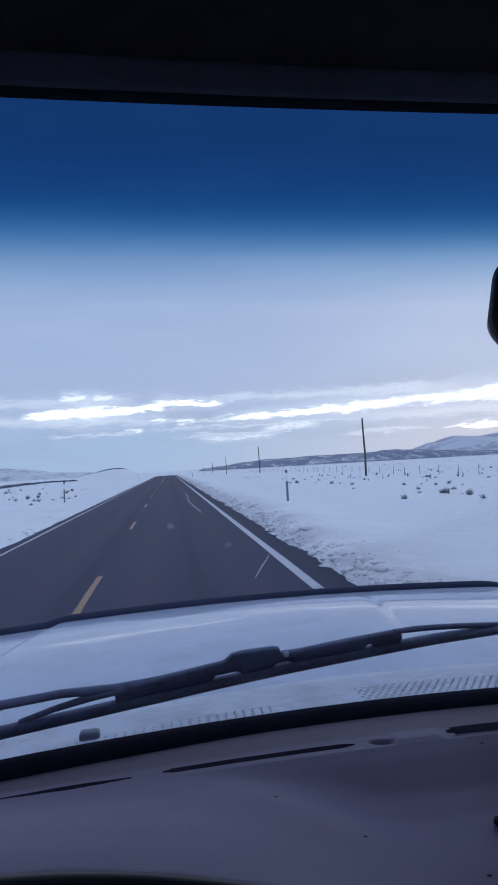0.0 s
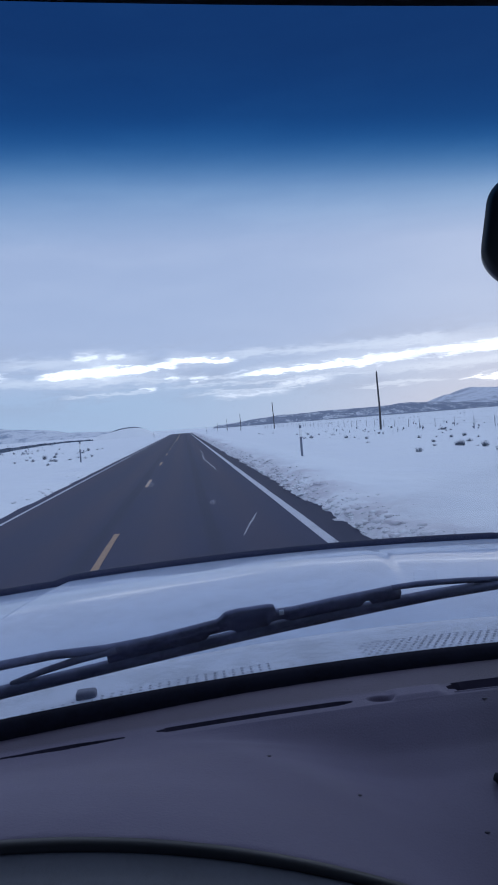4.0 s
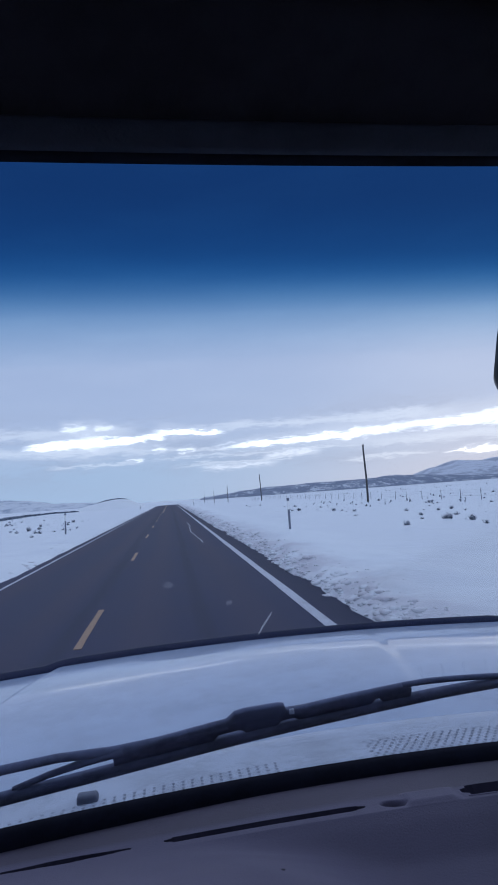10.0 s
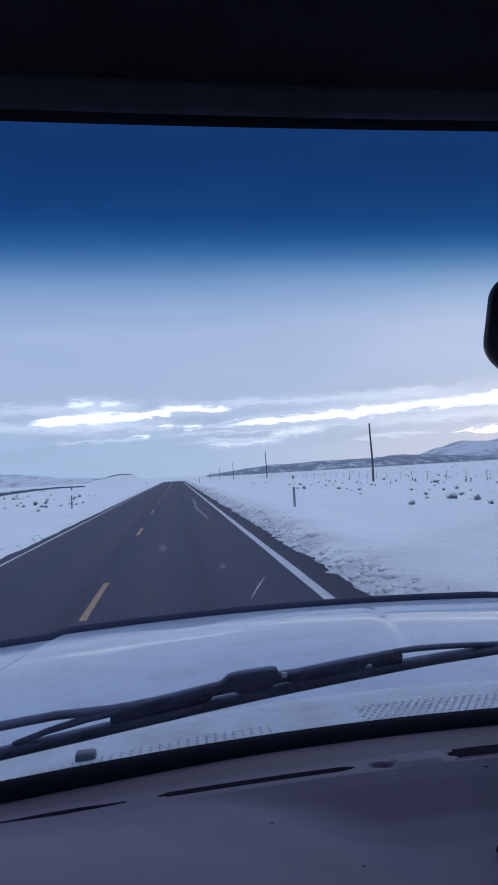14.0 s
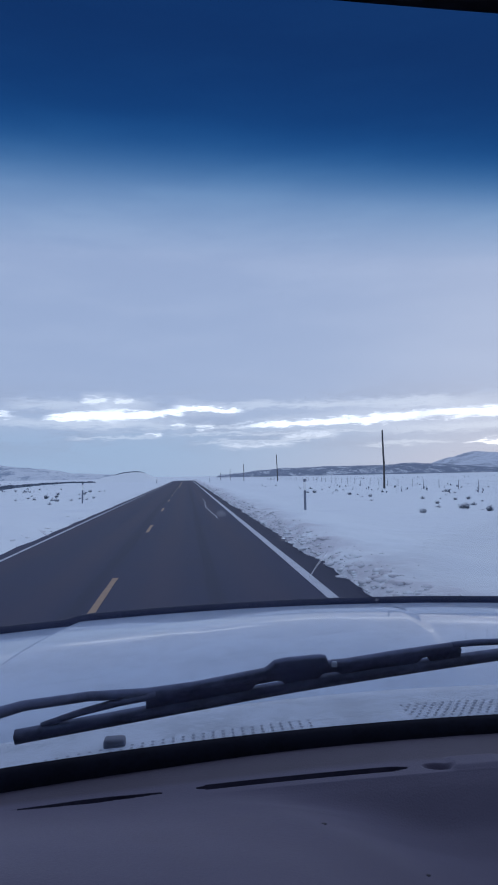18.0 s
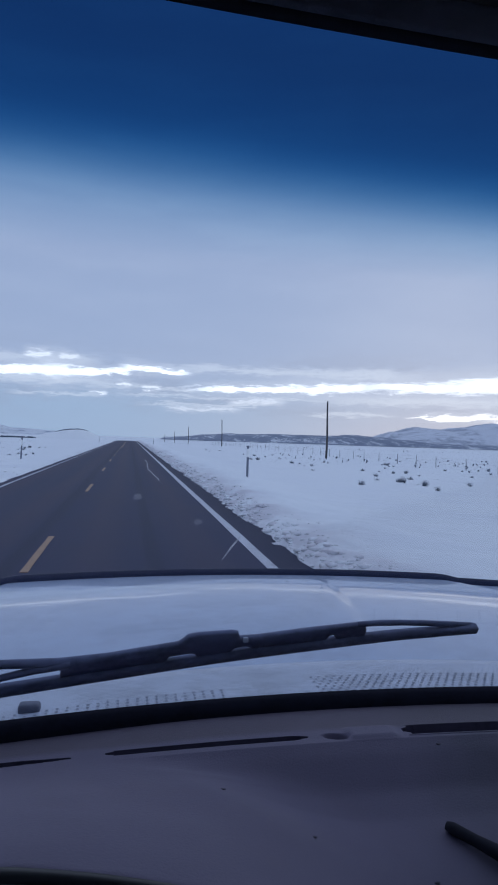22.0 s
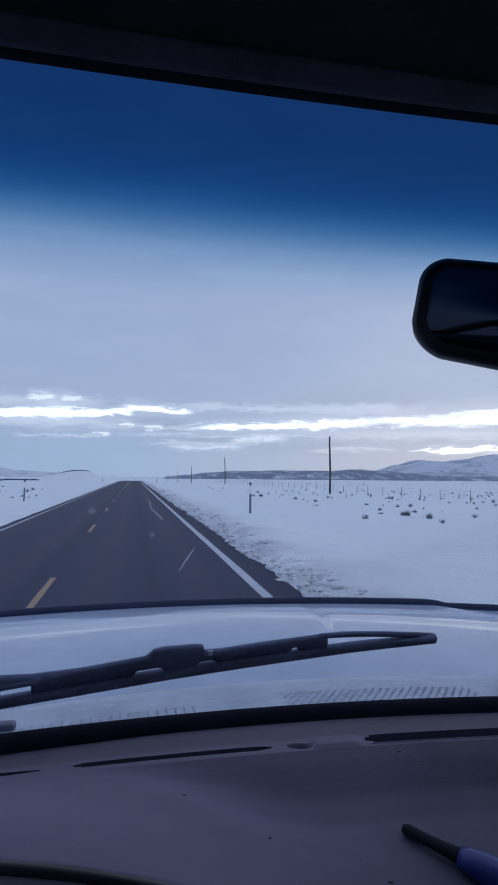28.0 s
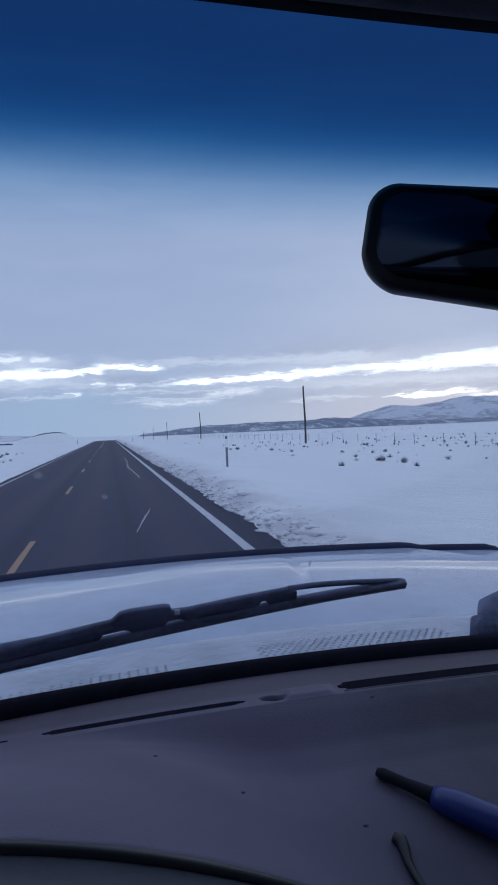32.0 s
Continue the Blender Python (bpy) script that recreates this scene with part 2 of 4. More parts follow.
def asphalt():
    """Worn asphalt: fine grain, faint brown wheel tracks and long darker streaks along the lanes."""
    mat = material("asphalt", (0.042, 0.036, 0.062), 0.78, spec=0.3)
    tree = mat.node_tree
    m, step, mix, noise_tex = value_tree(tree)
    bsdf = tree.nodes["Principled BSDF"]
    coord = tree.nodes.new("ShaderNodeTexCoord").outputs["Object"]
    longways = tree.nodes.new("ShaderNodeMapping")
    longways.inputs["Scale"].default_value = (1.6, 0.05, 1)
    tree.links.new(coord, longways.inputs[0])
    tracks = noise_tex(longways.outputs[0], 1.0, 5, 0.6)
    patch = noise_tex(coord, 0.35, 5, 0.6)
    grain = noise_tex(coord, 55, 3, 0.7)
    colour = mix(step(tracks, 0.38, 0.66), (0.019, 0.026, 0.070), (0.028, 0.032, 0.074))
    colour = mix(m("MULTIPLY", step(patch, 0.45, 0.75), 0.45), colour, (0.030, 0.028, 0.050))
    colour = mix(m("MULTIPLY", step(grain, 0.45, 0.75), 0.35), colour, (0.058, 0.062, 0.105))
    # worn wheel tracks, dark seams of tar along the middle and the lanes' edges
    across = tree.nodes.new("ShaderNodeSeparateXYZ")
    tree.links.new(coord, across.inputs[0])
    sway = m("ADD", across.outputs[0], m("MULTIPLY", m("SUBTRACT", tracks, 0.5), 0.35))
    for centre in (-3.75, -2.15, -0.45, 1.15):
        worn = step(m("ABSOLUTE", m("SUBTRACT", sway, centre)), 0.55, 0.10)
        colour = mix(m("MULTIPLY", worn, 0.38), colour, (0.052, 0.044, 0.072))
    for centre, wide in ((-1.55, 0.22), (2.42, 0.40), (0.36, 0.18)):
        seam = step(m("ABSOLUTE", m("SUBTRACT", sway, centre)), wide, wide * 0.3)
        colour = mix(m("MULTIPLY", seam, 0.50), colour, (0.013, 0.017, 0.042))
    tree.links.new(colour, bsdf.inputs["Base Color"])
    bump = tree.nodes.new("ShaderNodeBump")
    bump.inputs["Distance"].default_value = 0.003
    tree.links.new(noise_tex(coord, 160, 4, 0.6), bump.inputs["Height"])
    tree.links.new(bump.outputs[0], bsdf.inputs["Normal"])
    return mat


ASPHALT = asphalt()
WHITE_LINE = material("white_road_paint", (0.46, 0.48, 0.55), 0.6, vary=0.4, scale=3.0, other=(0.27, 0.27, 0.32), low=0.5, high=0.7)
YELLOW_LINE = material("yellow_road_paint", (0.275, 0.165, 0.095), 0.6, vary=0.5, scale=3.0, other=(0.17, 0.10, 0.07), low=0.5, high=0.7)
CRACK = material("snow_in_crack", (0.55, 0.57, 0.62), 0.8, vary=0.3, scale=4)
WOOD = material("weathered_pole_wood", (0.098, 0.094, 0.098), 0.85, vary=0.5, scale=4, bump=0.004, bump_scale=40)
FENCE = material("grey_fence_wood", (0.22, 0.235, 0.275), 0.9, vary=0.4, scale=9)
POST = material("grey_post", (0.21, 0.23, 0.29), 0.7, vary=0.3, scale=12)
REFLECT = material("white_reflector", (0.95, 0.94, 0.92), 0.35)
STEEL = material("galvanised_wire", (0.22, 0.23, 0.25), 0.5, metal=0.7)
# sagebrush blued and paled in base colour for haze, the far copy more
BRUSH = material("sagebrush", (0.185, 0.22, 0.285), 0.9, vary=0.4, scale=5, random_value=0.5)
BRUSH_FAR = material("far_brush_with_haze", (0.30, 0.33, 0.39), 0.9, vary=0.35, scale=0.3)
# far ranges: haze is put into their colours, paler and lower in contrast
RIDGE = material("ridge_with_brush", (0.23, 0.26, 0.33), 0.95, vary=0.9, scale=0.020, other=(0.62, 0.65, 0.70), low=0.50, high=0.62, spec=0.1)
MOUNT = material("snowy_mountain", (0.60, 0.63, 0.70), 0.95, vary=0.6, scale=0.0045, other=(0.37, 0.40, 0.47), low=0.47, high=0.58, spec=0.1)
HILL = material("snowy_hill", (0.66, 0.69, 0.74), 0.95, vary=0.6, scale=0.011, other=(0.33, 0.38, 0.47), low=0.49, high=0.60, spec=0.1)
# body paint: the base colour is a dim blue-grey, well below white
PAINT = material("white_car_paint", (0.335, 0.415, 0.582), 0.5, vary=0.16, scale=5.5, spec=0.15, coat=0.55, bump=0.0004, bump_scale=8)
COWL = material("grey_white_cowl", (0.415, 0.47, 0.590), 0.5, vary=0.26, scale=16, low=0.42, high=0.68)
HOLE = material("cowl_hole_shade", (0.24, 0.26, 0.33), 0.8)
BLACK = material("black_rubber", (0.009, 0.010, 0.020), 0.9, vary=0.3, scale=30, spec=0.1)
# black wiper paled to blue-grey: the glass's veiling glare is in its colour
WIPER = material("wiper_black_with_glare", (0.115, 0.135, 0.235), 0.8, vary=0.4, scale=18)
SHIELD = material("smoked_plastic", (0.013, 0.020, 0.056), 0.45, vary=0.2, scale=8, spec=0.2)


def dash_vinyl():
    """Grained vinyl: lighter on the driver's half, the tray's shade painted darker beyond."""
    mat = material("dash_vinyl", (0.08, 0.07, 0.12), 0.62, bump=0.0006, bump_scale=420, spec=0.4)
    tree = mat.node_tree
    m, step, mix, noise_tex = value_tree(tree)
    coord = tree.nodes.new("ShaderNodeTexCoord").outputs["Object"]
    sep = tree.nodes.new("ShaderNodeSeparateXYZ")
    tree.links.new(coord, sep.inputs[0])
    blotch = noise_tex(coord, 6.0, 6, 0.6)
    # the far half's darker colour stands for shade, its edge broken by noise
    unshaded = step(m("ADD", sep.outputs[0], m("MULTIPLY", blotch, -0.22)), 0.32, 0.12)
    colour = mix(unshaded, (0.062, 0.060, 0.090), (0.122, 0.109, 0.172))
    # a browner, darker strip along the glass
    strip_y = m("ADD", sep.outputs[1], m("MULTIPLY", m("POWER", m("SUBTRACT", sep.outputs[0], XC), 2.0), 0.13))
    colour = mix(m("MULTIPLY", step(m("ADD", strip_y, m("MULTIPLY", blotch, 0.012)), 0.772, 0.784), 0.65), colour, (0.072, 0.059, 0.078))
    colour = mix(m("MULTIPLY", step(noise_tex(coord, 14, 6, 0.65), 0.45, 0.75), 0.35), colour, (0.118, 0.101, 0.152))
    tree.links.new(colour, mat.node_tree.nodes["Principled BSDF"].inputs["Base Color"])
    return mat


DASH = dash_vinyl()
HEADER = material("header_trim_plastic", (0.17, 0.172, 0.205), 0.7, vary=0.25, scale=8, bump=0.0008, bump_scale=300)
HEADER_DARK = material("header_trim_dark", (0.125, 0.112, 0.125), 0.85, vary=0.25, scale=8, bump=0.0008, bump_scale=300, spec=0.2)
NOZZLE = material("grey_nozzle_plastic", (0.10, 0.115, 0.175), 0.6, vary=0.2, scale=40)
SCUFF = material("vinyl_scuff", (0.050, 0.045, 0.070), 0.7)
SEAL = material("header_seal_rubber", (0.030, 0.032, 0.050), 0.85, vary=0.3, scale=25)
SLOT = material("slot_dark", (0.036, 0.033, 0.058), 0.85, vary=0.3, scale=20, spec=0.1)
TRIM = material("dark_trim", (0.15, 0.115, 0.11), 0.75, vary=0.2, scale=8, bump=0.0008, bump_scale=300)
LINER = material("headliner_cloth", (0.15, 0.11, 0.10), 0.95, vary=0.2, scale=14, bump=0.001, bump_scale=500)
WHEEL = material("steering_wheel_vinyl", (0.055, 0.062, 0.085), 0.5, vary=0.2, scale=20, bump=0.0005, bump_scale=300)
MIRROR = material("mirror_glass", (0.024, 0.030, 0.044), 0.07, metal=1.0)
HOUSING = material("mirror_housing", (0.012, 0.013, 0.018), 0.45, vary=0.2, scale=30)
BLUE = material("blue_plastic", (0.018, 0.034, 0.19), 0.35, vary=0.2, scale=30)
TIP = material("matt_black_tip", (0.014, 0.015, 0.026), 0.75, vary=0.3, scale=40, spec=0.2)
TYRE = material("tyre_rubber", (0.02, 0.02, 0.022), 0.8, vary=0.3, scale=12)
RIM = material("alloy_rim", (0.5, 0.5, 0.52), 0.3, metal=1.0)


def glass_material(name, top, bottom, z_low, z_high, shades=()):
    """Clear car glass, whose tint runs from bottom to top between two heights."""
    mat = bpy.data.materials.new(name)
    mat.use_nodes = True
    tree = mat.node_tree
    m, step, mix, noise_tex = value_tree(tree)
    tree.nodes.remove(tree.nodes["Principled BSDF"])
    sep = tree.nodes.new("ShaderNodeSeparateXYZ")
    tree.links.new(tree.nodes.new("ShaderNodeTexCoord").outputs["Object"], sep.inputs[0])
    bow = m("MULTIPLY", m("POWER", m("ABSOLUTE", m("SUBTRACT", sep.outputs[0], XC)), 2.0), 0.028)
    span = m("DIVIDE", m("SUBTRACT", m("ADD", sep.outputs[2], bow), z_low), z_high - z_low)
    ramp = tree.nodes.new("ShaderNodeValToRGB")
    ramp.color_ramp.interpolation = "B_SPLINE"
    tree.links.new(span, ramp.inputs[0])
    stops = ramp.color_ramp.elements
    stops[0].position, stops[0].color = 0.0, (*bottom, 1)
    stops[1].position, stops[1].color = 1.0, (*top, 1)
    for at, mid in shades:
        stops.new(at).color = (*mid, 1)
    colour = ramp.outputs[0]
    clear = tree.nodes.new("ShaderNodeBsdfTransparent")
    tree.links.new(colour, clear.inputs[0])
    gloss = tree.nodes.new("ShaderNodeBsdfGlossy")
    gloss.inputs["Roughness"].default_value = 0.03
    fres = tree.nodes.new("ShaderNodeFresnel")
    fres.inputs[0].default_value = 1.3
    both = tree.nodes.new("ShaderNodeMixShader")
    tree.links.new(m("MULTIPLY", fres.outputs[0], 0.10), both.inputs[0])
    tree.links.new(clear.outputs[0], both.inputs[1])
    tree.links.new(gloss.outputs[0], both.inputs[2])
    tree.links.new(both.outputs[0], tree.nodes["Material Output"].inputs[0])
    return mat


SCREEN = glass_material("windscreen_glass", (0.150, 0.280, 0.452), (0.975, 0.985, 0.985), EYE + 0.110, EYE + 0.211,
                        ((0.12, (0.975, 0.985, 0.985)), (0.36, (0.72, 0.84, 0.905)), (0.54, (0.245, 0.475, 0.665)), (0.70, (0.163, 0.340, 0.535))))
SIDE_GLASS = glass_material("side_glass", (0.5, 0.52, 0.53), (0.5, 0.52, 0.53), 0, 1)
REAR_GLASS = glass_material("tinted_rear_glass", (0.28, 0.33, 0.42), (0.28, 0.33, 0.42), 0, 1)


# ---- mesh helpers ----
def mesh_of(verts, faces, smooth=True):
    me = bpy.data.meshes.new("mesh")
    me.from_pydata([tuple(v) for v in verts], [], faces)
    if smooth:
        me.polygons.foreach_set("use_smooth", [True] * len(me.polygons))
    me.update()
    return me


def link(name, me, mat, parent=None, label=""):
    me.name = name
    if mat and not me.materials:
        me.materials.append(mat)
    ob = new(name, me)
    if parent:
        ob.parent = parent
        ob.matrix_parent_inverse = Matrix.Identity(4) if parent.parent else parent.matrix_basis.inverted()
    if label:
        tagged(ob, label)
    return ob


def part(name, bm, mat, parent, label=""):
    """Links a bmesh, built in world places, as one part of a thing."""
    me = bpy.data.meshes.new(name)
    bm.to_mesh(me)
    bm.free()
    me.polygons.foreach_set("use_smooth", [True] * len(me.polygons))
    return link(name, me, mat, parent, label)


def thing(name, x, y, z, label, category, group="", kind=""):
    ob = new(name)
    ob.empty_display_size = 0.1
    ob.location = (x, y, z)
    return tagged(ob, label, category, group, kind)


def add_box(bm, c, s, bevel=0.0, turn=None):
    """A box of size s round c, its edges rounded."""
    mat = Matrix.Translation(c) @ (turn.to_4x4() if turn else Matrix.Identity(4)) @ Matrix.Diagonal((*s, 1))
    out = bmesh.ops.create_cube(bm, size=1, matrix=mat)
    if bevel:
        edges = list({e for v in out["verts"] for e in v.link_edges})
        bmesh.ops.bevel(bm, geom=edges, offset=bevel, segments=2, affect="EDGES", profile=0.5)
    return bm


def add_loft(bm, sections, closed=True, caps=True):
    """Skin over rows of points of equal number."""
    rows = [[bm.verts.new(p) for p in sec] for sec in sections]
    n = len(rows[0])
    for r0, r1 in zip(rows, rows[1:]):
        for i in range(n if closed else n - 1):
            bm.faces.new((r0[i], r0[(i + 1) % n], r1[(i + 1) % n], r1[i]))
    if caps and closed:
        bm.faces.new(rows[0][::-1])
        bm.faces.new(rows[-1])
    bmesh.ops.recalc_face_normals(bm, faces=bm.faces[:])
    return bm


def add_tube(bm, path, radius, sides=8):
    """A round bar along a path; radius is one number or one for each point."""
    secs = []
    for i, p in enumerate(path):
        p = Vector(p)
        d = (Vector(path[min(i + 1, len(path) - 1)]) - Vector(path[max(i - 1, 0)])).normalized()
        side = d.cross(Vector((0, 0, 1)) if abs(d.z) < 0.9 else Vector((1, 0, 0))).normalized()
        up = side.cross(d)
        r = radius[i] if isinstance(radius, (list, tuple)) else radius
        secs.append([p + r * (math.cos(2 * math.pi * k / sides) * side + math.sin(2 * math.pi * k / sides) * up) for k in range(sides)])
    return add_loft(bm, secs)


def bm_new():
    return bmesh.new()


def hash_noise(x, y, scale, seed=0.0):
    return noise.noise(Vector((x * scale + seed, y * scale - seed, seed * 1.7)))


def smooth(v, lo, hi):
    k = min(1.0, max(0.0, (v - lo) / (hi - lo)))
    return k * k * (3 - 2 * k)


# ---- ground, road, distance ----
EDGE_L, EDGE_R = -4.25, 2.44


def fall(y):
    """The road's crest: level, then gently down beyond it."""
    if y < 190:
        return 0.0
    k = y - 190
    return -0.00006 * k * k if k < 110 else max(-0.726 - 0.0132 * (k - 110), -7.0)


def ground_z(x, y):
    z = fall(y)
    out = max(x - EDGE_R, EDGE_L - x)
    wave = 0.10 * hash_noise(x, y, 0.55, 3) + 0.08 * hash_noise(x, y, 1.7, 5) + 0.055 * hash_noise(x, y, 4.1, 8)
    if out < 0:
        return z - 0.10
    if x < 0:
        wave *= 0.15 + 0.85 * smooth(out, 0.3, 2.0)
    edge = out + (0.20 if x > 0 else 0.05) * hash_noise(0, y, 0.45, 7 if x > 0 else 9) + (0.08 if x > 0 else 0.03) * hash_noise(x, y, 2.1, 2)
    lip = smooth(edge, -0.05, 0.28)
    if x > 0:
        berm = 0.30 * smooth(edge, 0.0, 0.9) * (1 - smooth(edge, 1.5, 4.0)) * (0.65 + 0.6 * hash_noise(x, y, 0.6, 1))
        field = -0.75 * smooth(out, 3.0, 24.0)
    else:
        berm = 0.10 * smooth(edge, 0.0, 1.0) * (1 - smooth(edge, 1.6, 5.0))
        field = -0.15 * smooth(out, 2.0, 12.0) + 1.2 * smooth(out, 25, 120)
    rough = lip * (berm + wave * (0.25 + 0.75 * (1 - smooth(out, 0.6, 2.2))) + 0.5 * smooth(out, 15, 80) * hash_noise(x, y, 0.03, 4))
    return z - 0.10 + 0.14 * lip + rough + field


def build_ground():
    near = np.concatenate([np.arange(-6.0, 2.2, 0.16), np.arange(2.2, 6.0, 0.09), [6.0]])
    right = 6.0 + 3.2 * (np.exp(np.linspace(0.05, 7.25, 66)) - 1)
    xs = np.concatenate([-right[::-1], near, right])
    ahead = np.concatenate([np.arange(0, 20, 0.16), np.arange(20, 46, 0.26), 46 + 8 * (np.exp(np.linspace(0.03, 6.32, 150)) - 1)])
    ys = np.concatenate([-8 * (np.exp(np.linspace(0.1, 5.8, 22))[::-1] - 1), ahead])
    verts = [(x, y, ground_z(x, y)) for y in ys for x in xs]
    n = len(xs)
    faces = [(j * n + i, j * n + i + 1, (j + 1) * n + i + 1, (j + 1) * n + i) for j in range(len(ys) - 1) for i in range(n - 1)]
    me = mesh_of(verts, faces)
    ob = link("ground", me, PLAIN)
    tagged(ob, "wide plain of blue-white snow beside the highway", "snow field", kind="structure")


def strip(name, x0, x1, y0, y1, z, mat, label, parent=None, n=None, wob=0.0, thick=0.03, category="road marking", kind="structure"):
    """A flat slab on the road, that follows the road's crest, with an uneven edge."""
    n = n or max(2, int((y1 - y0) / 1.5))
    ys = [y0 + (y1 - y0) * (k / n) for k in range(n + 1)]
    verts, faces = [], []
    for y in ys:
        w0, w1 = wob * hash_noise(x0, y, 1.3, 1), wob * hash_noise(x1, y, 1.3, 6)
        t = fall(y) + z
        verts += [(x0 + w0, y, t - thick), (x0 + w0, y, t), (x1 + w1, y, t), (x1 + w1, y, t - thick)]
    for k in range(n):
        a, b = 4 * k, 4 * k + 4
        faces += [(a, a + 1, b + 1, b), (a + 1, a + 2, b + 2, b + 1), (a + 2, a + 3, b + 3, b + 2)]
    faces += [(0, 3, 2, 1), (4 * n, 4 * n + 1, 4 * n + 2, 4 * n + 3)]
    ob = link(name, mesh_of(verts, faces, False), mat, parent, "" if parent else label)
    if not parent:
        tagged(ob, label, category, kind=kind)
    return ob


def build_road():
    strip("road", EDGE_L - 0.5, EDGE_R + 0.5, -160, 760, 0.0, ASPHALT, "dark grey asphalt highway, bare between snow banks", n=420, thick=0.25, category="road")
    strip("edge_line", 1.93, 2.09, -160, 500, 0.006, WHITE_LINE, "worn white edge line painted on the asphalt", n=330, wob=0.012, thick=0.005)
    strip("edge_line", -4.12, -4.04, -160, 420, 0.006, WHITE_LINE, "thin worn white edge line beside the snow bank", n=330, wob=0.015, thick=0.005)
    for k in range(-3, 24):
        y = 8.7 + 12.2 * k
        d = strip("centre_dash", -1.355, -1.255, y, y + 3.0, 0.006, YELLOW_LINE, "worn yellow centre dash on the asphalt", n=6, wob=0.010, thick=0.005)
        tagged(d, group="centre dashes")
    strip("solid_yellow_line", -1.16, -1.05, 95, 420, 0.006, YELLOW_LINE, "worn solid yellow no-passing line", n=200, wob=0.012, thick=0.005)
    # pale crack, filled with snow, that wanders along the right lane
    pts = [(1.10 + 0.09 * math.sin(k * 0.55) + 0.03 * math.sin(k * 1.9), 49 - 1.5 * k) for k in range(16)]
    verts, faces = [], []
    for x, y in pts:
        for dx, z in ((-0.018, 0.003), (-0.012, 0.010), (0.012, 0.010), (0.018, 0.003)):
            verts.append((x + dx, y, z))
    for k in range(len(pts) - 1):
        faces += [(4 * k + i, 4 * k + i + 1, 4 * k + i + 5, 4 * k + i + 4) for i in range(3)]
    ob = link("road_crack", mesh_of(verts, faces), CRACK)
    tagged(ob, "pale wandering crack in the asphalt filled with snow", "road crack", kind="structure")


def profile(u, table):
    for (u0, v0), (u1, v1) in zip(table, table[1:]):
        if u0 <= u <= u1:
            k = (u - u0) / (u1 - u0)
            return v0 + (v1 - v0) * k * k * (3 - 2 * k)
    return table[0][1] if u < table[0][0] else table[-1][1]


def build_ridge(name, table, dist, depth, mat, label, rough, nu=260, nd=14, category="mountain", seed=1.0):
    """A far range: its skyline by (x/y, height/y), with spurs and gullies towards the plain."""
    verts, faces = [], []
    u0, u1 = table[0][0], table[-1][0]
    for j in range(nd + 1):
        k = j / nd
        for i in range(nu + 1):
            u = u0 + (u1 - u0) * i / nu
            y = dist + depth * (k - 0.5)
            top = profile(u, table) * dist
            rise = math.sin(math.pi * min(1.0, k * 1.0)) ** 0.8
            jag = rough * dist * (0.6 * hash_noise(u * 30, k * 2, 1.0, seed) + 0.4 * hash_noise(u * 95, k * 4, 1.0, seed + 3))
            z = EYE + (top + jag * min(1.0, top / (0.006 * dist))) * rise - 9 * (1 - rise) + rough * dist * rise * 0.5 * hash_noise(u * 60, k * 9, 1.0, seed + 5)
            verts.append((u * dist + (k - 0.5) * depth * 0.2, y, z))
    n = nu + 1
    for j in range(nd):
        for i in range(nu):
            faces.append((j * n + i, j * n + i + 1, (j + 1) * n + i + 1, (j + 1) * n + i))
    ob = link(name, mesh_of(verts, faces), mat)
    return tagged(ob, label, category, kind="structure")


def build_distance():
    build_ridge("flat_ridge", [(0.055, 0.0), (0.085, 0.002), (0.11, 0.0058), (0.16, 0.0085), (0.23, 0.0098), (0.30, 0.0100), (0.35, 0.0128), (0.39, 0.0118), (0.44, 0.0075), (0.50, 0.0035), (0.60, 0.0030), (0.80, 0.0030)],
                2300, 300, RIDGE, "low flat ridge dark with brush and snow patches", 0.0010, seed=2)
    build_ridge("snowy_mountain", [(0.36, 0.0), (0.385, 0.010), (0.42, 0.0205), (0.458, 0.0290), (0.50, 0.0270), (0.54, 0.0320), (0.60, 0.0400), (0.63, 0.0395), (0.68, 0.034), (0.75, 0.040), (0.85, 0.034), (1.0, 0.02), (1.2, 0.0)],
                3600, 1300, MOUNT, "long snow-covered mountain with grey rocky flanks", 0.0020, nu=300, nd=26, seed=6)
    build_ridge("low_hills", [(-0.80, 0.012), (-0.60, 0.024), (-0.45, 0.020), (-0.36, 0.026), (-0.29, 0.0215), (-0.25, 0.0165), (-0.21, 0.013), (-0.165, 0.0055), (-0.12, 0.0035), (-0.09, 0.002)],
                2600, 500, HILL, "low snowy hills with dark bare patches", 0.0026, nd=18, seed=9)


build_ground()
build_road()
build_distance()


# ---- the pickup truck round the phone ----
def V(x, y, z):
    """A place given from the phone's mean place."""
    return Vector((x, y, EYE + z))


def screen_y(x, z):
    """The windscreen's inner face."""
    return 0.45 + (0.163 - z) / 1.233 - 0.20 * (x - XC) ** 2


OUT = Vector((0, 1.233, 1)).normalized()


def on_screen(x, z, off=0.0):
    return V(x, screen_y(x, z), z) + off * OUT


truck = thing("pickup_truck", XC, 0.6, 0.0, "white pickup truck standing on the highway, seen from its driver's seat", "truck")


def curved_bar(bm, section, x0, x1, bow, n=40, sag=0.0):
    """A bar across the truck, whose (y, z) section bows back by bow at the sides."""
    secs = []
    for i in range(n + 1):
        x = x0 + (x1 - x0) * i / n
        secs.append([V(x, y - bow * (x - XC) ** 2, z - sag * (x - XC) ** 2) for y, z in section])
    return add_loft(bm, secs)


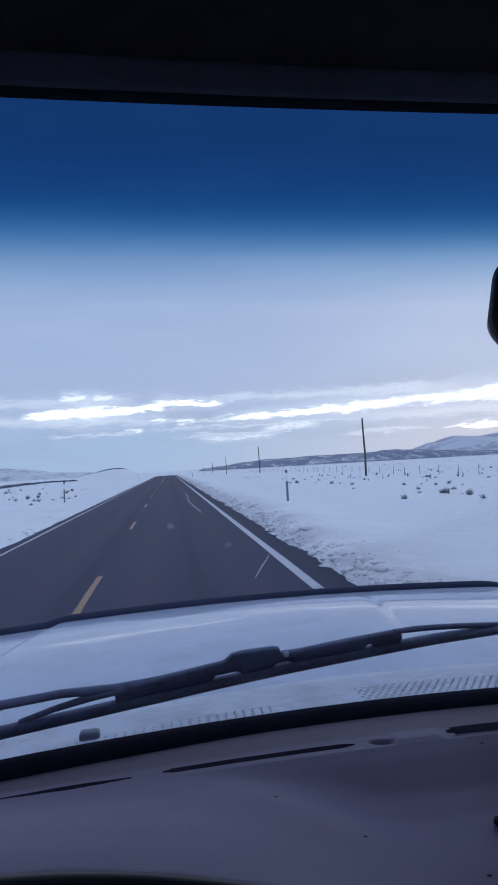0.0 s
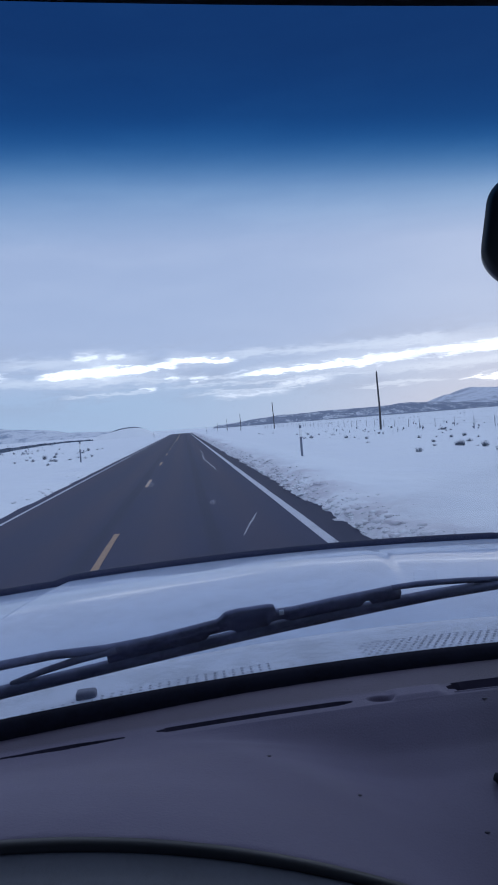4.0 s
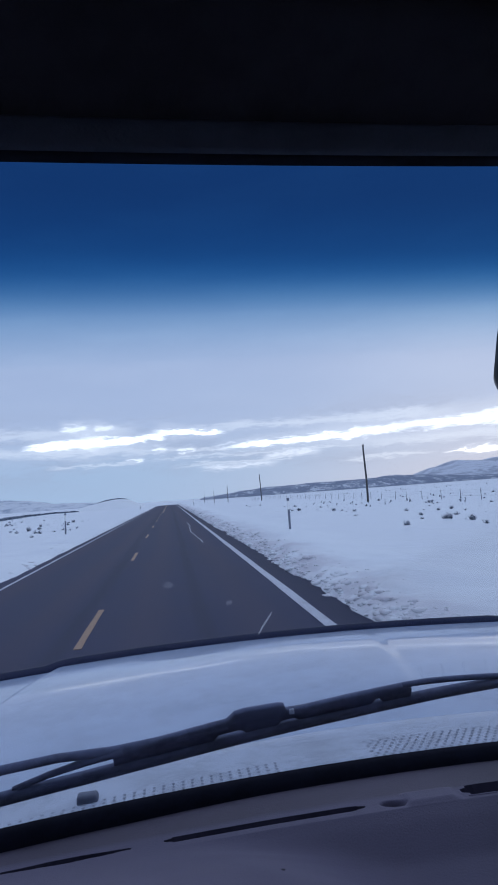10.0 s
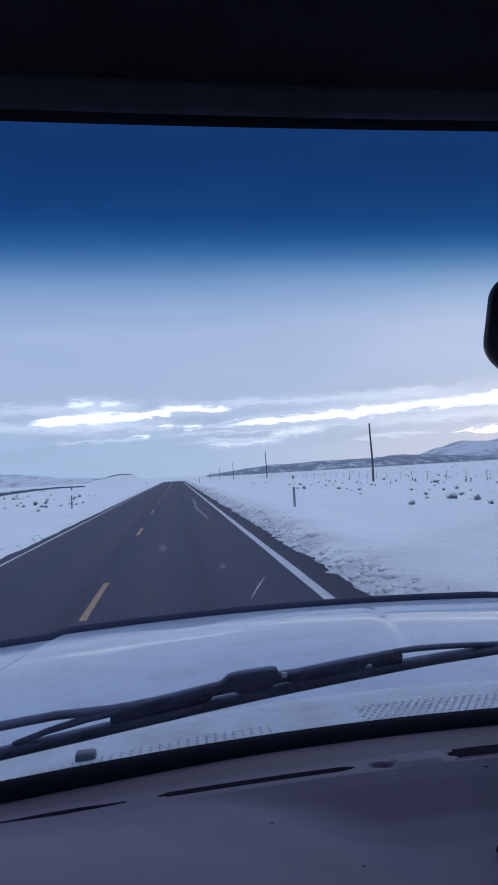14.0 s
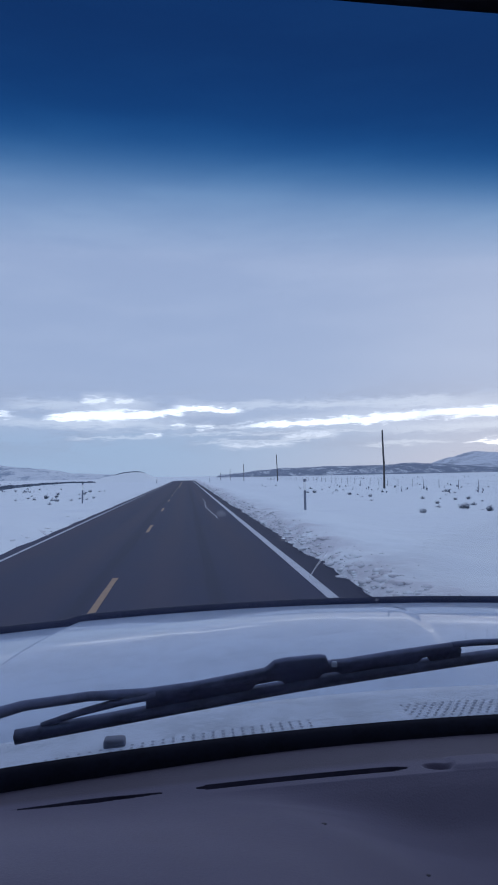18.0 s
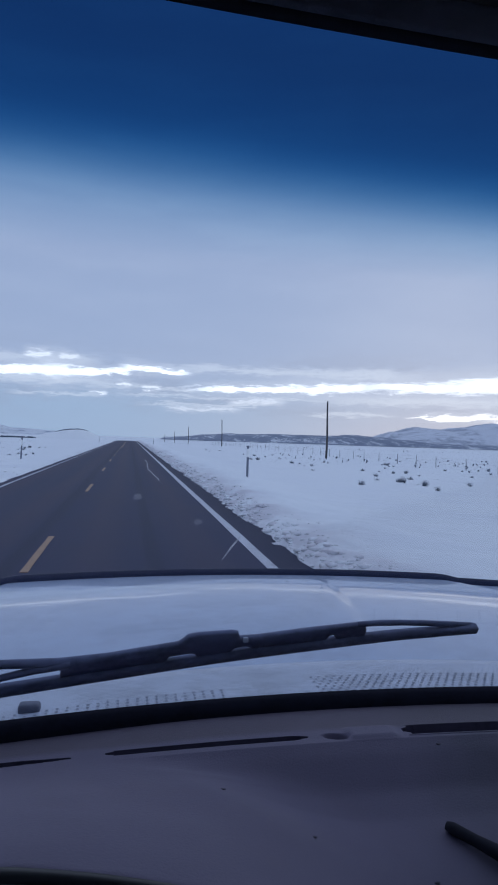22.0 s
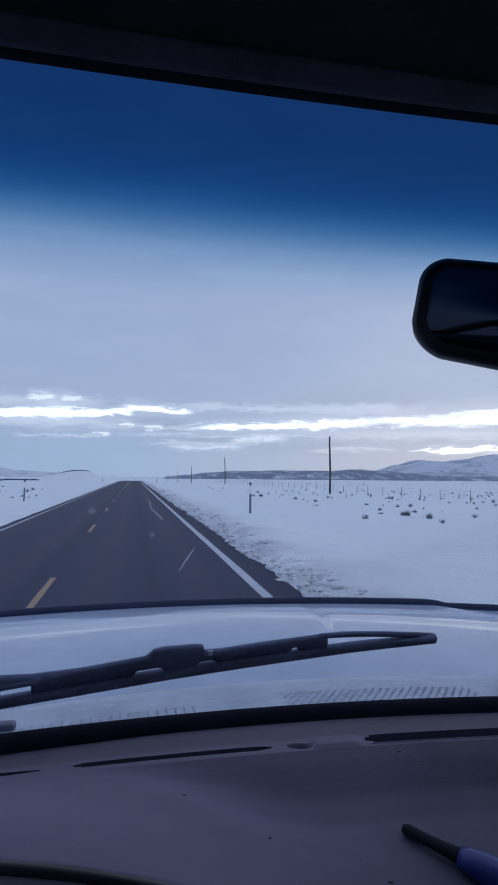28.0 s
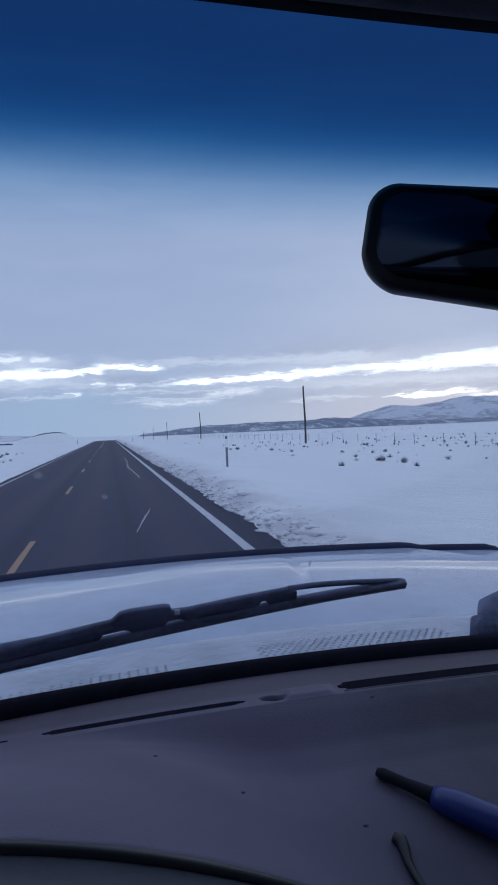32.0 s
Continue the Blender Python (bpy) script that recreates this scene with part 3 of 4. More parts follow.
def build_screen():
    for_x, for_z = 44, 26
    verts, faces = [], []
    for off in (0.0, 0.005):
        for j in range(for_z + 1):
            z = -0.345 + (0.345 + 0.30) * j / for_z
            for i in range(for_x + 1):
                x = XC - 0.74 + 1.48 * i / for_x
                verts.append(on_screen(x, z, off))
    n, m = for_x + 1, (for_x + 1) * (for_z + 1)
    for j in range(for_z):
        for i in range(for_x):
            a = j * n + i
            faces += [(a, a + 1, a + n + 1, a + n), (m + a, m + a + n, m + a + n + 1, m + a + 1)]
    glass = link("windscreen", mesh_of(verts, faces), SCREEN, truck, "curved windscreen with a deep blue tinted band along its top")
    # chips and a scratch in the glass
    for x, z, r in ((-0.016, -0.055, 0.0042), (0.039, -0.079, 0.0035), (0.14, -0.148, 0.0022), (-0.036, -0.107, 0.0016), (-0.028, -0.107, 0.0014)):
        bm = bm_new()
        bmesh.ops.create_icosphere(bm, subdivisions=2, radius=1)
        for v in bm.verts:
            v.co *= 1 + 0.25 * noise.noise(v.co * 2.1 + Vector((x * 90, z * 90, 0)))
        flat = Vector((0, 1, -1.233)).normalized()
        side = Vector((1, 0, 0))
        for v in bm.verts:
            v.co = on_screen(x, z, -0.001) + r * (v.co.x * side + v.co.y * flat + 0.08 * v.co.z * OUT)
        part("stone_chip", bm, SMUDGE, glass)
    bm = bm_new()
    add_tube(bm, [on_screen(0.081 - 0.0135 * k + 0.0003 * math.sin(k * 9), -0.094 - 0.0255 * k, -0.001) for k in (0, 0.2, 0.4, 0.6, 0.8, 1.0)], [0.0003, 0.0009, 0.0011, 0.0008, 0.0007, 0.0003], 6)
    part("scratch", bm, soft_glass("glass_scratch", (0.9, 0.9, 0.95), 0.20), glass)
    bm = bm_new()
    curved_bar(bm, [(0.848, -0.362), (0.846, -0.327), (0.841, -0.3215), (0.833, -0.3255), (0.826, -0.3330), (0.824, -0.365)], XC - 0.80, XC + 0.80, 0.22)
    part("windscreen_gasket", bm, BLACK, truck, "thick black rubber sill at the foot of the windscreen")


def soft_glass(name, tint, share):
    """A faint pale smudge in glass: mostly clear, a little scattered."""
    mat = bpy.data.materials.new(name)
    mat.use_nodes = True
    tree = mat.node_tree
    clear = tree.nodes.new("ShaderNodeBsdfTransparent")
    spread = tree.nodes.new("ShaderNodeBsdfTranslucent")
    spread.inputs[0].default_value = (*tint, 1)
    both = tree.nodes.new("ShaderNodeMixShader")
    both.inputs[0].default_value = share
    tree.links.new(clear.outputs[0], both.inputs[1])
    tree.links.new(spread.outputs[0], both.inputs[2])
    tree.links.new(both.outputs[0], tree.nodes["Material Output"].inputs[0])
    return mat


SMUDGE = soft_glass("glass_chip_smudge", (0.8, 0.8, 0.85), 0.055)


# dashboard: rows from the windscreen back to the driver, with its slots sunk into the top
def brow_z(x):
    """Height of the instrument hood's lip, which arches over the dials."""
    return -0.316 - 0.246 * x - 0.66 * x * x


def dash_z(x, y):
    """Height of the dash top: level by the windscreen, a mound over the dials, a hollow and a tray beside it."""
    yy = y + 0.13 * (x - XC) ** 2
    k = smooth(0.74 - y, 0.0, 0.22)
    left = -0.340 + (brow_z(x) + 0.340) * k
    right = float(np.interp(-yy, [-0.80, -0.744, -0.730, -0.700, -0.672, -0.652, -0.60, -0.55, -0.45], [-0.338, -0.340, -0.349, -0.376, -0.389, -0.393, -0.408, -0.424, -0.455]))
    shoulder = float(np.interp(y, [0.50, 0.60, 0.63, 0.70, 0.74], [0.25, 0.205, 0.175, 0.085, -0.03]))
    w = smooth(x - shoulder, -0.085, 0.135)
    z = left + (right - left) * w
    edge = 0.505 - 0.05 * w
    if y < edge:
        z -= 1.1 * (edge - y)
    return z


def build_dash():
    # (x0, x1, y, half width, depth, taper) of the demister slots and the wide outlet
    slots = ((-0.210, -0.073, 0.757, 0.0050, 0.016, 12.0), (-0.039, 0.186, 0.7585, 0.0050, 0.016, 40.0), (0.302, 0.585, 0.762, 0.0110, 0.030, 40.0))
    ys = sorted(set([round(k, 4) for k in np.concatenate([np.linspace(0.836, 0.780, 9), np.linspace(0.780, 0.735, 61), np.linspace(0.735, 0.40, 70)])]), reverse=True)
    xs = sorted(set([round(x, 4) for x in np.concatenate([np.arange(-0.44, 1.065, 0.0100), np.arange(-0.085, -0.03, 0.002), np.arange(0.176, 0.310, 0.002)])]))

    def height(x, y):
        yy = y + 0.13 * (x - XC) ** 2
        drop = 0.0
        for x0, x1, yc, half, deep, taper in slots:
            if x0 < x < x1 and abs(yy - yc) < half * min(1.0, 0.20 + taper * min(x - x0, x1 - x)):
                drop = deep
        # funnel of the light sensor, leaning to the driver, and the raised pad beside it
        r = math.hypot((x - 0.219 + 0.7 * (yy - 0.757)) / 0.017, (yy - 0.7565) / 0.0085)
        drop = max(drop, 0.012 * (1 - smooth(r, 0.25, 1.0)))
        pad = 0.0035 * smooth(x, 0.228, 0.240) * (1 - smooth(x, 0.284, 0.300)) * smooth(yy, 0.742, 0.752) * (1 - smooth(yy, 0.768, 0.776))
        grain = 0.0012 * hash_noise(x, y, 22.0, 3) * (1 - smooth(yy, 0.70, 0.74))
        return dash_z(x, y) - drop + pad + grain

    verts, faces = [], []
    for y0 in ys:
        for x in xs:
            y = y0 - 0.13 * (x - XC) ** 2
            verts.append(V(x, y, height(x, y)))
    n = len(xs)
    for j in range(len(ys) - 1):
        for i in range(n - 1):
            faces.append((j * n + i, (j + 1) * n + i, (j + 1) * n + i + 1, j * n + i + 1))
    me = mesh_of(verts, faces)
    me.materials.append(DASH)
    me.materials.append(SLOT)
    # faces inside the slots get a dark colour that deepens their shade
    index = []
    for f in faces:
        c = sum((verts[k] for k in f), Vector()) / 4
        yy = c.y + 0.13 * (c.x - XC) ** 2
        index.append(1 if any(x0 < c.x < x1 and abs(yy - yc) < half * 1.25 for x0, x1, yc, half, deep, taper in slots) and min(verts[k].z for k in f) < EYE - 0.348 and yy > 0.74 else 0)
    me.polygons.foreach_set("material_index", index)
    dash = link("dashboard", me, None, truck, "padded grey-brown vinyl dashboard, mottled and dull, with shade painted on the right")
    # sensor in its funnel, slats inside the wide outlet and its pale lip
    bm = bm_new()
    bmesh.ops.create_uvsphere(bm, u_segments=12, v_segments=8, radius=0.0052, matrix=Matrix.Translation(V(0.2205, 0.7545, -0.3500)))
    part("light_sensor", bm, HOUSING, dash, "small dark light sensor")
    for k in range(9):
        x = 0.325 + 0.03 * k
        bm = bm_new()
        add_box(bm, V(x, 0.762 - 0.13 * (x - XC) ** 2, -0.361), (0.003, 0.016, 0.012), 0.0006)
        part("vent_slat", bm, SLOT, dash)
    bm = bm_new()
    add_tube(bm, [V(x, 0.7495 - 0.13 * (x - XC) ** 2, -0.3402) for x in np.linspace(0.306, 0.586, 16)], 0.0014, 6)
    part("outlet_lip", bm, DASH, dash)
    # front of the dash and the box below
    bm = bm_new()
    add_box(bm, V(XC, 0.56, -0.72), (1.46, 0.28, 0.42), 0.03)
    part("lower_dash", bm, TRIM, dash)
    # faint scuffs on the vinyl
    for x, y in ((0.152, 0.612), (0.268, 0.600), (0.335, 0.736), (0.075, 0.664)):
        bm = bm_new()
        bmesh.ops.create_icosphere(bm, subdivisions=1, radius=0.0022)
        part_z = height(x, y)
        for v in bm.verts:
            v.co = V(x, y, part_z) + Vector((v.co.x * 1.6, v.co.y, v.co.z * 0.25))
        part("scuff", bm, SCUFF, dash)


def build_instrument_hood():
    """The lip over the dials and the panel that slopes from it to the driver."""
    def lip(x, dy, dz):
        return V(x, 0.503 + dy, brow_z(x) + dz)
    xs = np.linspace(-0.43, 0.22, 50)
    bm = bm_new()
    add_loft(bm, [[lip(x, 0.004, -0.004), lip(x, 0.001, 0.0010), lip(x, -0.003, 0.0005), lip(x, -0.006, -0.004), lip(x, -0.006, -0.012), lip(x, 0.002, -0.014)] for x in xs])
    hood = part("instrument_hood", bm, HOUSING, truck, "dark arched lip over the instrument panel")
    bm = bm_new()
    add_loft(bm, [[lip(x, -0.005, -0.0055), lip(x, -0.040, -0.016), lip(x, -0.085, -0.045), lip(x, -0.085, -0.110), lip(x, 0.0, -0.110)] for x in xs])
    part("instrument_panel", bm, WHEEL, hood, "blue-grey panel below the lip")


def build_header():
    bm = bm_new()
    curved_bar(bm, [(0.378, 0.2205), (0.385, 0.222), (0.372, 0.262), (0.330, 0.300), (0.285, 0.290), (0.325, 0.252), (0.362, 0.2280)], XC - 0.72, XC + 0.72, 0.12, sag=0.028)
    header = part("header_trim", bm, HEADER_DARK, truck, "dark trim along the top of the windscreen")
    bm = bm_new()
    curved_bar(bm, [(0.3705, 0.2128), (0.3665, 0.2150), (0.3610, 0.2205), (0.3590, 0.2238), (0.3640, 0.2290), (0.3760, 0.2240)], XC - 0.72, XC + 0.72, 0.12, sag=0.028)
    part("lip", bm, HEADER, header, "faintly lighter moulded lip")
    bm = bm_new()
    curved_bar(bm, [(0.3765, 0.2095), (0.389, 0.219), (0.381, 0.226), (0.368, 0.2165)], XC - 0.72, XC + 0.72, 0.12, sag=0.028)
    part("header_seal", bm, SEAL, truck)
    bm = bm_new()
    secs = []
    for y, z in ((0.34, 0.285), (0.25, 0.297), (0.0, 0.315), (-0.5, 0.33), (-1.1, 0.32), (-1.35, 0.27)):
        secs.append([V(XC + x, y, z - 0.05 * (abs(x) / 0.72) ** 4) for x in np.linspace(-0.74, 0.74, 17)] + [V(XC + x, y, z + 0.05) for x in np.linspace(0.74, -0.74, 17)])
    add_loft(bm, secs)
    part("headliner", bm, LINER, truck, "black cloth headliner")
    for x0, x1 in ((-0.33, 0.185), (0.44, 0.95)):
        bm = bm_new()
        add_box(bm, V((x0 + x1) / 2, 0.228, 0.277), (x1 - x0, 0.145, 0.020), 0.008, Matrix.Rotation(radians(-9), 3, "X"))
        part("sun_visor", bm, LINER, truck, "folded black sun visor")
    bm = bm_new()
    add_tube(bm, [V(0.19, 0.285, 0.262), V(0.215, 0.287, 0.247), V(0.24, 0.285, 0.262)], [0.010, 0.013, 0.010], 10)
    part("visor_clip", bm, HOUSING, truck)


def build_mirror():
    """Rear-view mirror, turned to the driver."""
    turn = Matrix.Rotation(radians(-26), 3, "Z") @ Matrix.Rotation(radians(10.0), 3, "Y") @ Matrix.Rotation(radians(-4), 3, "X")
    left = V(0.2205, 0.436, 0.1005)
    half_w, half_h = 0.135, 0.0365
    centre = left + turn @ Vector((half_w, 0, 0))

    def outline(w, h, r, y, tilt=0.0):
        """A rectangle with round corners, a little taller in the middle."""
        pts = []
        for sx, sz, a0 in ((1, 1, 0), (-1, 1, 90), (-1, -1, 180), (1, -1, 270)):
            r = (0.024 if (sx, sz) == (-1, -1) else 0.019) - (half_h - h) * 0.6
            for k in range(13):
                a = radians(a0 + 7.5 * k)
                px, pz = sx * (w - r) + r * math.cos(a), sz * (h - r) + r * math.sin(a)
                pts.append(centre + turn @ Vector((px, y - tilt * pz, pz * (1.03 - 0.03 * (px / half_w) ** 2) * (0.76 + 0.75 * min(0.75, (px + half_w) / half_w) if pz < 0 else 1.0))))
        return pts

    bm = bm_new()
    add_loft(bm, [outline(half_w - 0.004, half_h - 0.004, 0, -0.012), outline(half_w, half_h, 0, -0.009), outline(half_w, half_h, 0, 0.006), outline(half_w - 0.008, half_h - 0.006, 0, 0.022), outline(half_w - 0.05, half_h - 0.022, 0, 0.034)])
    mirror = part("rear_view_mirror", bm, HOUSING, truck, "black rounded rear-view mirror turned to the driver")
    bm = bm_new()
    add_loft(bm, [outline(half_w - 0.010, half_h - 0.0085, 0, -0.0120, 0.055), outline(half_w - 0.010, half_h - 0.0085, 0, -0.0140, 0.055)])
    part("mirror_glass", bm, MIRROR, mirror, "dim mirror glass")
    bm = bm_new()
    add_tube(bm, [centre + turn @ Vector((0.03, 0.028, 0.0)), centre + turn @ Vector((0.045, 0.05, 0.035)), on_screen(centre.x + 0.05, 0.185, -0.004)], [0.011, 0.008, 0.010], 10)
    part("mirror_stem", bm, HOUSING, mirror)
    bm = bm_new()
    add_tube(bm, [on_screen(centre.x + 0.05, 0.165, -0.006), on_screen(centre.x + 0.05, 0.21, -0.006)], 0.016, 12)
    part("mirror_mount", bm, HOUSING, mirror)


def blade_z(x):
    """Height of the wiper blade's foot on the windscreen."""
    return float(np.interp(x, [-0.23, -0.13, -0.03, 0.076, 0.20, 0.30, 0.41], [-0.3045, -0.296, -0.2855, -0.2725, -0.2585, -0.2465, -0.2365]))


def build_wiper():
    bm = bm_new()
    secs = []
    for x in np.linspace(-0.226, 0.403, 40):
        z = blade_z(x)
        f = float(np.interp(x, [0.15, 0.403], [1.0, 0.62]))
        secs.append([on_screen(x, z, 0.007), on_screen(x, z + 0.0035 * f, 0.016), on_screen(x, z + 0.0095 * f, 0.017), on_screen(x, z + 0.0105 * f, 0.008)])
    add_loft(bm, secs)
    wiper = part("wiper", bm, WIPER, truck, "black wiper blade and arm parked along the windscreen's foot")

    # main bridge: a long bar, thick in the middle, with a raised clip
    tops = [(-0.091, -0.2670), (-0.04, -0.2590), (0.038, -0.2480), (0.0425, -0.2440), (0.048, -0.2380), (0.060, -0.2357), (0.099, -0.2345), (0.106, -0.2365), (0.109, -0.2440), (0.130, -0.2435), (0.190, -0.2360), (0.257, -0.2290), (0.2575, -0.2315), (0.262, -0.2345)]
    bm = bm_new()
    secs = []
    for x in sorted(set([round(float(q), 4) for q in np.linspace(-0.091, 0.262, 72)] + [q for q, _ in tops])):
        z = float(np.interp(x, [q for q, _ in tops], [h for _, h in tops]))
        foot = blade_z(x) + 0.0085
        # narrow gaps under the arm, where the hood shows through
        for g0, g1, deep in ((0.022, 0.062, 0.0078), (0.098, 0.126, 0.0068), (0.212, 0.228, 0.0070)):
            foot += deep * smooth(x, g0, g0 + 0.006) * (1 - smooth(x, g1 - 0.006, g1))
        secs.append([on_screen(x, foot, 0.012), on_screen(x, foot, 0.020), on_screen(x, z - 0.003, 0.023), on_screen(x, z, 0.019), on_screen(x, z, 0.014)])
    add_loft(bm, secs)
    part("bridge", bm, WIPER, wiper)
    # yokes out to the blade's tips
    bm = bm_new()
    add_tube(bm, [on_screen(x, z, 0.017) for x, z in ((0.250, -0.2300), (0.28, -0.2285), (0.31, -0.2290), (0.34, -0.2305), (0.37, -0.2325), (0.400, -0.2345))], [0.0034, 0.0038, 0.0036, 0.0036, 0.0036, 0.0034], 8)
    part("yoke", bm, WIPER, wiper)
    bm = bm_new()
    add_tube(bm, [on_screen(x, z, 0.017) for x, z in ((-0.080, -0.268), (-0.12, -0.2735), (-0.16, -0.2820), (-0.20, -0.2935))], [0.0052, 0.0046, 0.0038, 0.003], 8)
    part("yoke", bm, WIPER, wiper)
    # the arm runs on to its pivot
    bm = bm_new()
    add_tube(bm, [on_screen(x, z, o) for x, z, o in ((0.04, -0.255, 0.016), (-0.03, -0.2630, 0.018), (-0.09, -0.2685, 0.020), (-0.15, -0.2690, 0.024), (-0.215, -0.2740, 0.026), (-0.30, -0.2910, 0.024), (-0.37, -0.318, 0.010))], [0.004, 0.0055, 0.0056, 0.0052, 0.0056, 0.008, 0.012], 8)
    part("arm", bm, WIPER, wiper)
    # pale block in the clip's window, standing for the bright hood behind it
    bm = bm_new()
    add_box(bm, V(0.1140, 0.776, -0.233), (0.0060, 0.003, 0.006), 0.0008)
    part("clip_window", bm, COWL, wiper, "small pale block filling the clip's window")
    # the other wiper: its pivot stands at the far end of the cowl
    bm = bm_new()
    add_tube(bm, [V(0.56, 0.845, -0.330), V(0.600, 0.905, -0.312), V(0.68, 0.925, -0.290), V(0.80, 0.88, -0.255), V(0.95, 0.80, -0.215)], [0.018, 0.020, 0.013, 0.007, 0.006], 10)
    other = part("wiper", bm, WIPER, truck, "black arm of the second wiper")
    bm = bm_new()
    add_tube(bm, [V(0.565, 0.865, -0.345), V(0.575, 0.88, -0.318)], [0.022, 0.020], 14)
    part("pivot_cap", bm, WIPER, other)


def hood_front(x):
    """(y, z) of the hood's front edge."""
    k = x - XC
    return 2.00 - 0.16 * k * k, -0.418 - 0.012 * k * k


def hood_z(x, k):
    """The hood's height: k from 0 at the cowl to 1 at its front edge."""
    q = abs(x - XC)
    y1, z1 = hood_front(x)
    back = -0.352 - 0.05 * q * q
    z = back + (z1 - back) * k
    z += 0.031 * math.sin(math.pi * k) * (1 - 0.4 * q)
    # raised middle, whose edges spread to the front: a narrow step on the far side, a soft one on the driver's
    crease = 0.070 + 0.155 * k
    swell = 1 - (smooth(q, crease - 0.010, crease + 0.026) if x > XC else smooth(q, 0.0, 0.40))
    z += 0.0050 * swell * smooth(k, 0.0, 0.25) * (1 - smooth(k, 0.60, 1.0))
    z += 0.0010 * hash_noise(x * 2.4, k * 4.0, 1.0, 4) * smooth(k, 0.0, 0.1) * (1 - smooth(k, 0.9, 1.0))
    z -= 0.010 * smooth(q, 0.655 + 0.10 * (1 - k), 0.67 + 0.10 * (1 - k)) + 0.05 * smooth(q, 0.90, 0.99)
    return z


def build_hood():
    verts, faces = [], []
    nx, ny = 260, 70
    for j in range(ny + 1):
        k = j / ny
        for i in range(nx + 1):
            x = XC - 0.99 + 1.98 * i / nx
            y0 = 1.005 - 0.20 * (x - XC) ** 2
            y1, _ = hood_front(x)
            verts.append(V(x, y0 + (y1 - y0) * k, hood_z(x, k)))
    n = nx + 1
    for j in range(ny):
        for i in range(nx):
            faces.append((j * n + i, j * n + i + 1, (j + 1) * n + i + 1, (j + 1) * n + i))
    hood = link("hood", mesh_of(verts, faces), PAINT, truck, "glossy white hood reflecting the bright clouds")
    thick = hood.modifiers.new("thickness", "SOLIDIFY")
    thick.thickness, thick.offset = 0.02, -1
    bm = bm_new()
    secs = []
    for i in range(61):
        x = XC - 0.99 + 1.98 * i / 60
        y, _ = hood_front(x)
        z = hood_z(x, 1.0)
        secs.append([V(x, y - 0.010, z - 0.004), V(x, y - 0.004, z + 0.009), V(x, y + 0.006, z + 0.018), V(x, y + 0.014, z + 0.017), V(x, y + 0.028, z - 0.03), V(x, y + 0.01, z - 0.03)])
    add_loft(bm, secs)
    part("bug_deflector", bm, SHIELD, truck, "smoked plastic deflector along the hood's front edge")
    # cowl; its rows of holes are flat discs with their shade painted dark
    verts, faces = [], []
    for j in range(9):
        k = j / 8
        for i in range(81):
            x = XC - 0.80 + 1.60 * i / 80
            y = 0.845 - 0.20 * (x - XC) ** 2
            verts.append(V(x, y + 0.175 * k, -0.335 - 0.004 * k - 0.05 * (x - XC) ** 2 - (0.02 if j in (0, 8) else 0)))
    for j in range(8):
        for i in range(80):
            a = j * 81 + i
            faces.append((a, a + 1, a + 82, a + 81))
    cowl = link("cowl_panel", mesh_of(verts, faces), COWL, truck, "pale grey cowl panel pierced by rows of small holes")
    thick = cowl.modifiers.new("thickness", "SOLIDIFY")
    thick.thickness, thick.offset = 0.008, -1
    bm = bm_new()
    for x0, x1, rows, gap, lean, pitch, size in ((-0.26, 0.124, 6, 0.0122, 0.0, 0.0100, 0.0021), (0.238, 0.53, 9, 0.0116, 0.0058, 0.0092, 0.0021)):
        for r in range(rows):
            for c in range(int((x1 - x0) / gap)):
                x = x0 + gap * c + lean * (r % 2)
                y = 0.858 + pitch * r - 0.20 * (x - XC) ** 2
                k = (y + 0.20 * (x - XC) ** 2 - 0.845) / 0.175
                z = -0.335 - 0.004 * k - 0.05 * (x - XC) ** 2
                bmesh.ops.create_circle(bm, cap_ends=True, segments=8, radius=size, matrix=Matrix.Translation(V(x, y, z + 0.0008)) @ Matrix.Diagonal((1, 1.25, 1, 1)))
    holes = part("vent_holes", bm, HOLE, cowl, "rows of small dark air holes")
    tagged(holes, kind="stuff")
    bm = bm_new()
    add_box(bm, V(-0.135, 0.879, -0.344), (0.026, 0.018, 0.014), 0.004)
    part("washer_nozzle", bm, NOZZLE, cowl, "small grey washer nozzle")
    for x in (0.055, 0.40):
        bm = bm_new()
        bmesh.ops.create_uvsphere(bm, u_segments=12, v_segments=8, radius=0.008, matrix=Matrix.Translation(V(x, 0.856 - 0.2 * (x - XC) ** 2, -0.3375)))
        part("cowl_clip", bm, HOUSING, cowl)


